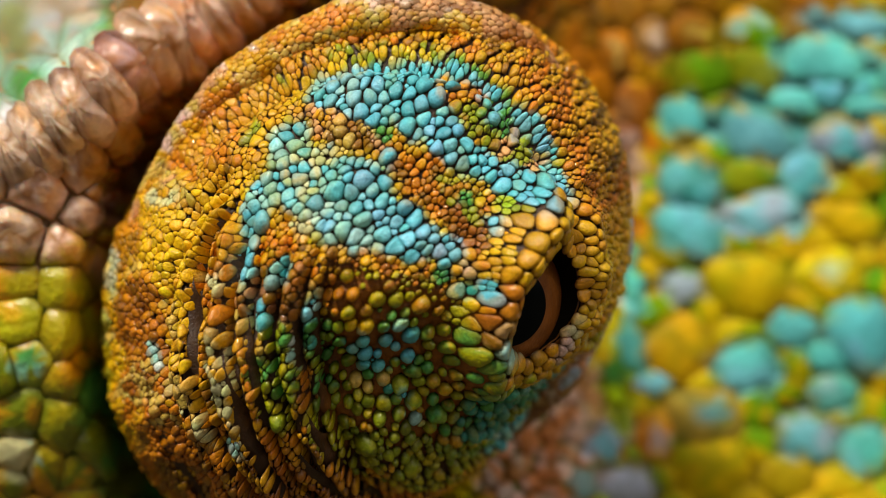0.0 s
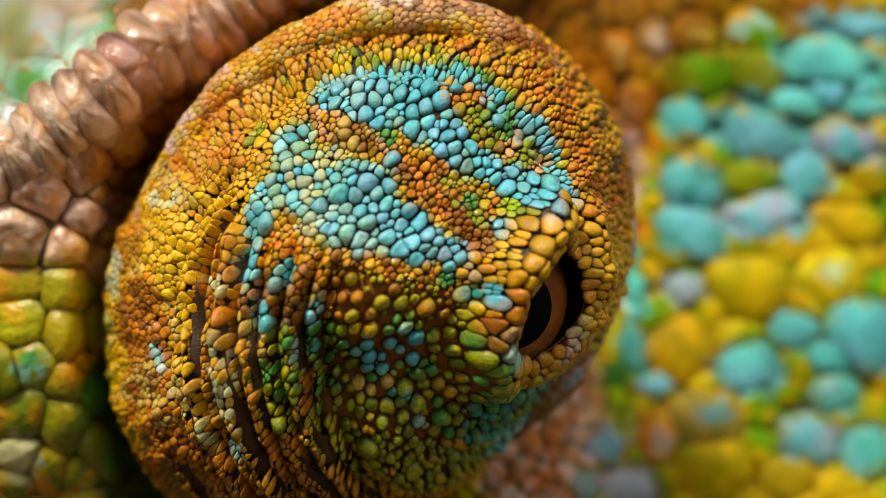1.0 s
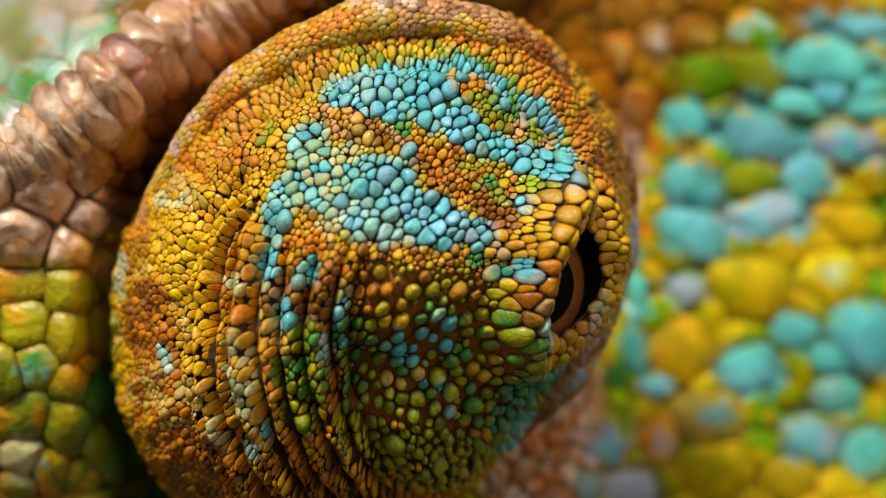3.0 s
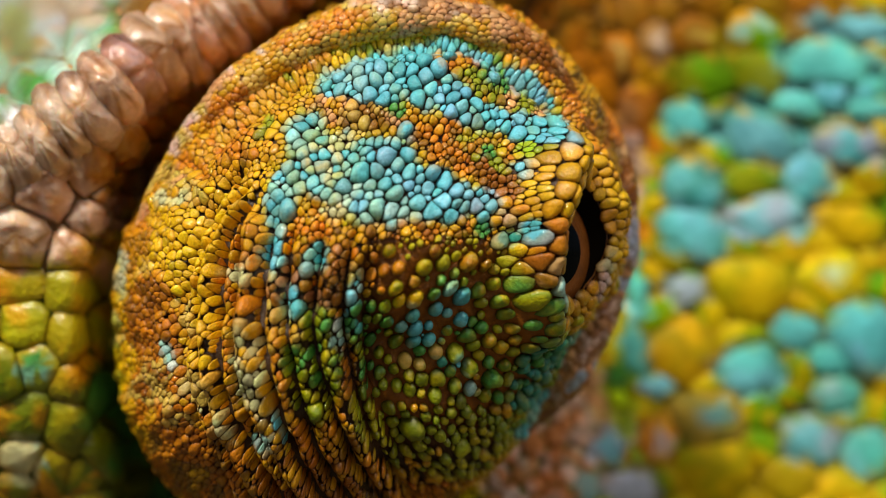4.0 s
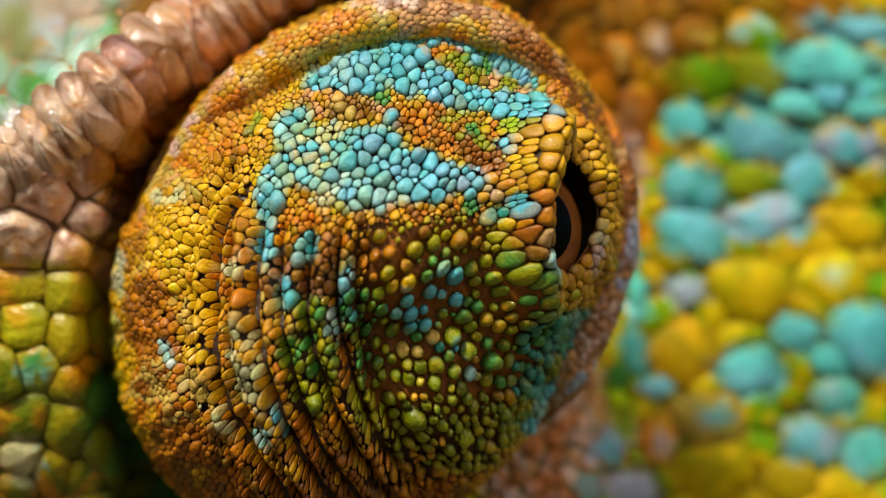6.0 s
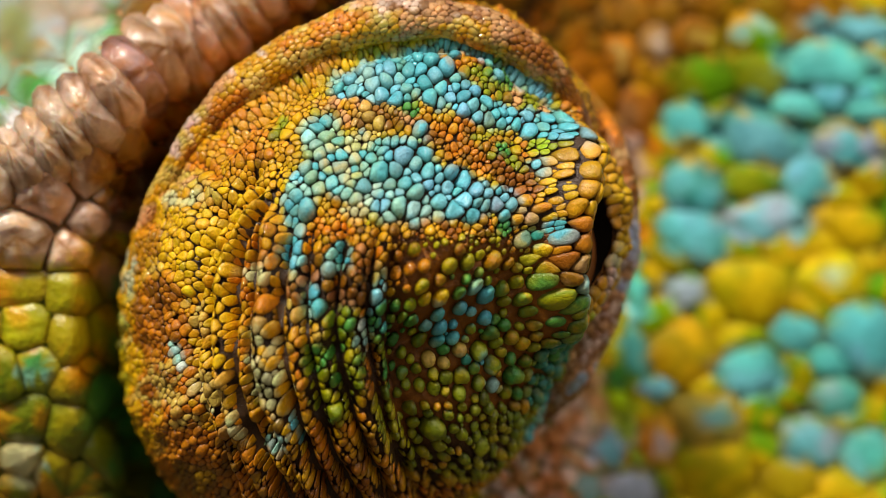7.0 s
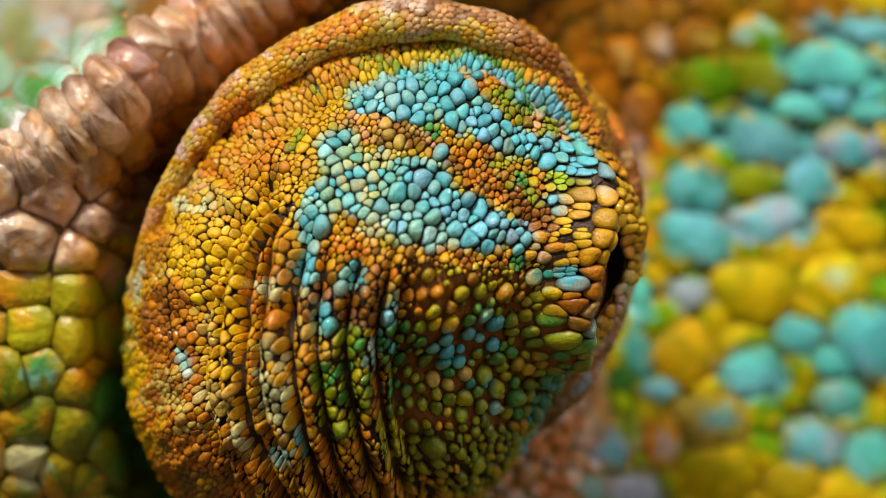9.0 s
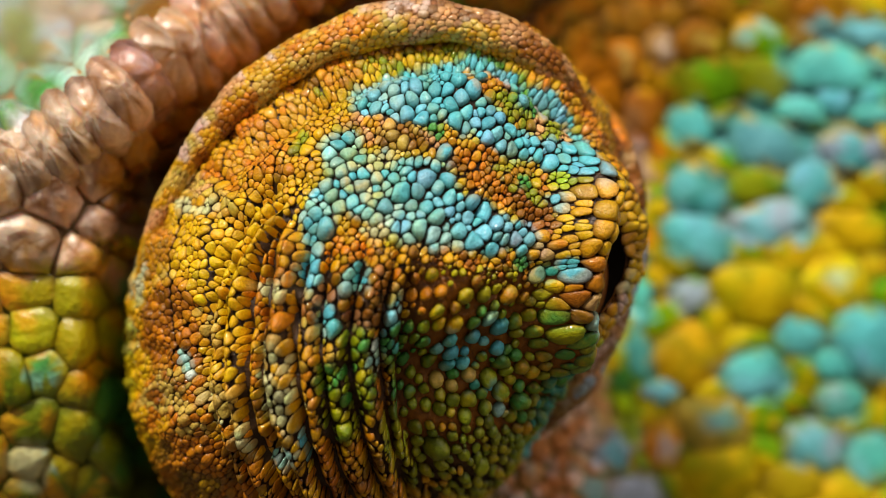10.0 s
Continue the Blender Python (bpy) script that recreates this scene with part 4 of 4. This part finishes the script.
# ---- the eye's roll: at angles from the slit, seconds, a turn (degrees, about x, y and z) and a slide (sheet units, along x and z) ----
ROLLS = {}
ROLLS[10] = [
    (0, -7.5, -16.0, 6.6, -2.6, -14.2), (1.3, -8.9, -14.9, 6.6, 2.6, -11.3), (1.5, -5.0, -10.5, 1.0, 1.6, -17.3),
    (2.8, -4.1, -10.6, 0.6, 0.1, -21.0), (3.1, -3.7, -9.6, 0.3, 0.6, -20.0), (3.5, -1.6, -3.5, -1.4, 4.0, -13.5),
    (3.8, -1.3, -2.5, -1.6, 4.5, -12.4), (4.3, -1.3, -2.5, -1.6, 4.5, -12.4), (4.5, 0.0, 0.0, 0.0, 0.0, 0.0),
    (5.3, 0.0, 0.0, 0.0, 0.0, 0.0), (5.5, 0.6, 1.4, -0.1, -1.5, 2.2), (6.65, 0.6, 1.4, -0.1, -1.5, 2.2),
    (6.9, -1.8, -0.1, -10.1, -5.0, -17.4), (8.5, -1.1, -0.5, -10.2, -4.0, -19.6), (8.7, -12.5, -3.5, -9.2, 4.2, -8.1),
    (10, -8.6, -2.8, -9.0, 1.0, -17.0)]
ROLLS[32] = [
    (0, -8.0, -14.1, 6.4, -2.3, -11.9), (1.3, -8.4, -13.6, 5.9, -1.1, -11.4), (1.5, -5.5, -8.6, 0.8, -0.8, -14.8),
    (2.8, -5.2, -8.3, 0.3, -1.8, -17.4), (3.1, -4.8, -7.6, 0.1, -1.4, -16.3), (3.5, -2.0, -3.2, -1.5, 1.1, -9.5),
    (3.8, -1.6, -2.5, -1.8, 1.5, -8.4), (4.3, -1.6, -2.5, -1.8, 1.5, -8.4), (4.5, 0.0, 0.0, 0.0, 0.0, 0.0),
    (5.3, 0.0, 0.0, 0.0, 0.0, 0.0), (5.5, 1.0, 1.2, -0.1, -1.2, 1.0), (6.65, 1.0, 1.2, -0.1, -1.2, 1.0),
    (6.9, -1.4, 0.8, -8.2, -1.4, -13.8), (8.5, -1.7, 1.1, -8.2, -1.1, -14.6), (8.7, -7.8, -2.0, -9.1, -0.3, -10.7),
    (10, -7.1, -1.7, -9.2, 1.4, -18.8)]
ROLLS[54] = [
    (0, -7.4, -10.9, 5.4, -1.7, -4.9), (1.3, -7.6, -11.3, 4.7, -3.8, -6.4), (1.5, -5.3, -8.0, 0.6, -2.9, -8.3),
    (2.8, -5.3, -7.6, 0.3, -2.5, -8.8), (3.1, -4.9, -6.9, 0.1, -2.2, -8.0), (3.5, -2.4, -2.4, -1.6, -0.2, -2.3),
    (3.8, -2.0, -1.7, -1.8, 0.1, -1.5), (4.3, -2.0, -1.7, -1.8, 0.1, -1.5), (4.5, 0.0, 0.0, 0.0, 0.0, 0.0),
    (5.3, 0.0, 0.0, 0.0, 0.0, 0.0), (5.5, 1.1, 0.9, 0.0, -0.6, -1.4), (6.65, 1.1, 0.9, 0.0, -0.6, -1.4),
    (6.9, -0.4, 0.9, -6.7, 4.0, -8.2), (8.5, -0.4, 0.9, -6.7, 4.1, -7.2), (8.7, -4.0, -2.6, -8.3, 2.4, -12.0),
    (10, -3.1, -2.8, -8.0, 3.9, -16.3)]
ROLLS[80] = [
    (0, -6.8, -5.3, 3.0, 0.5, -4.3), (1.3, -6.9, -6.0, 2.3, -2.5, -5.5), (1.5, -4.9, -4.4, -0.4, -0.1, -6.8),
    (2.8, -5.0, -4.5, -0.5, 0.3, -6.5), (3.1, -4.6, -4.2, -0.6, 0.4, -5.9), (3.5, -2.3, -2.2, -1.3, 0.8, -1.8),
    (3.8, -2.0, -1.9, -1.5, 0.9, -1.2), (4.3, -2.0, -1.9, -1.5, 0.9, -1.2), (4.5, 0.0, 0.0, 0.0, 0.0, 0.0),
    (5.3, 0.0, 0.0, 0.0, 0.0, 0.0), (5.5, 1.0, 0.7, 0.1, -0.5, -0.9), (6.65, 1.0, 0.7, 0.1, -0.5, -0.9),
    (6.9, -0.1, -1.8, -4.7, 7.7, -8.3), (8.5, -0.2, -1.8, -4.6, 7.8, -8.1), (8.7, -2.7, -4.1, -6.1, 6.9, -17.7),
    (10, -2.6, -4.3, -6.1, 7.5, -21.5)]
ROLLS[104] = [
    (0, -3.5, -2.2, 1.2, 1.3, -9.7), (1.3, -4.0, -2.2, 0.5, -1.2, -10.3), (1.5, -3.0, -2.2, -0.2, 2.9, -11.8),
    (2.8, -3.2, -2.6, -0.3, 2.0, -11.7), (3.1, -2.9, -2.4, -0.3, 2.0, -10.8), (3.5, -1.4, -1.3, -0.9, 1.8, -5.8),
    (3.8, -1.2, -1.1, -0.9, 1.8, -4.9), (4.3, -1.2, -1.1, -0.9, 1.8, -4.9), (4.5, 0.0, 0.0, 0.0, 0.0, 0.0),
    (5.3, 0.0, 0.0, 0.0, 0.0, 0.0), (5.5, 0.7, 0.5, 0.1, -0.7, 1.3), (6.65, 0.7, 0.5, 0.1, -0.7, 1.3),
    (6.9, 0.2, -1.9, -3.2, 10.4, -11.5), (8.5, 0.3, -2.0, -3.2, 10.5, -13.2), (8.7, -1.3, -3.9, -4.1, 12.2, -25.3),
    (10, -0.9, -4.1, -4.3, 11.4, -28.4)]
ROLLS[125] = [
    (0, -0.8, -2.0, -0.7, -1.6, -18.5), (1.3, -0.2, -1.6, -0.9, -3.5, -16.8), (1.5, -0.5, -1.9, -0.2, 2.7, -18.2),
    (2.8, -0.4, -1.7, -0.3, 1.7, -17.4), (3.1, -0.3, -1.6, -0.3, 1.9, -16.3), (3.5, 0.0, -1.0, -0.3, 3.0, -9.2),
    (3.8, 0.1, -0.9, -0.3, 3.1, -8.0), (4.3, 0.1, -0.9, -0.3, 3.1, -8.0), (4.5, 0.0, 0.0, 0.0, 0.0, 0.0),
    (5.3, 0.0, 0.0, 0.0, 0.0, 0.0), (5.5, 0.2, 0.3, 0.0, -0.7, 3.2), (6.65, 0.2, 0.3, 0.0, -0.7, 3.2),
    (6.9, 0.5, -1.5, -0.6, 14.8, -12.2), (8.5, 0.7, -1.8, -0.7, 14.8, -15.9), (8.7, 0.7, -3.2, -1.0, 17.3, -30.2),
    (10, 1.3, -3.4, -1.2, 16.0, -30.9)]


def band_rows(a):
    """The way of the skin at the angle a from the slit: between the two nearest of ROLLS."""
    knots = sorted(ROLLS)
    made = []
    for j in range(len(ROLLS[knots[0]])):
        t = ROLLS[knots[0]][j][0]
        wx, wy, wz, dx, dz = (float(np.interp(a, knots, [ROLLS[k][j][c] for k in knots])) for c in range(1, 6))
        v = Vector((wx, wy, wz))
        turn = Matrix.Rotation(-radians(v.length), 4, v.normalized()) if v.length > 1e-6 else Matrix()
        made.append((t, Matrix.Translation(Vector(HUB - BASE) + Vector((dx * U, 0, dz * U))) @ turn))
    return made


def motions():
    for k, band in enumerate(bands):
        walk(band, band_rows(13 if k == 0 else (RINGS[k] + RINGS[k + 1]) / 2))
    walk(eyeball, band_rows(13))


motions()
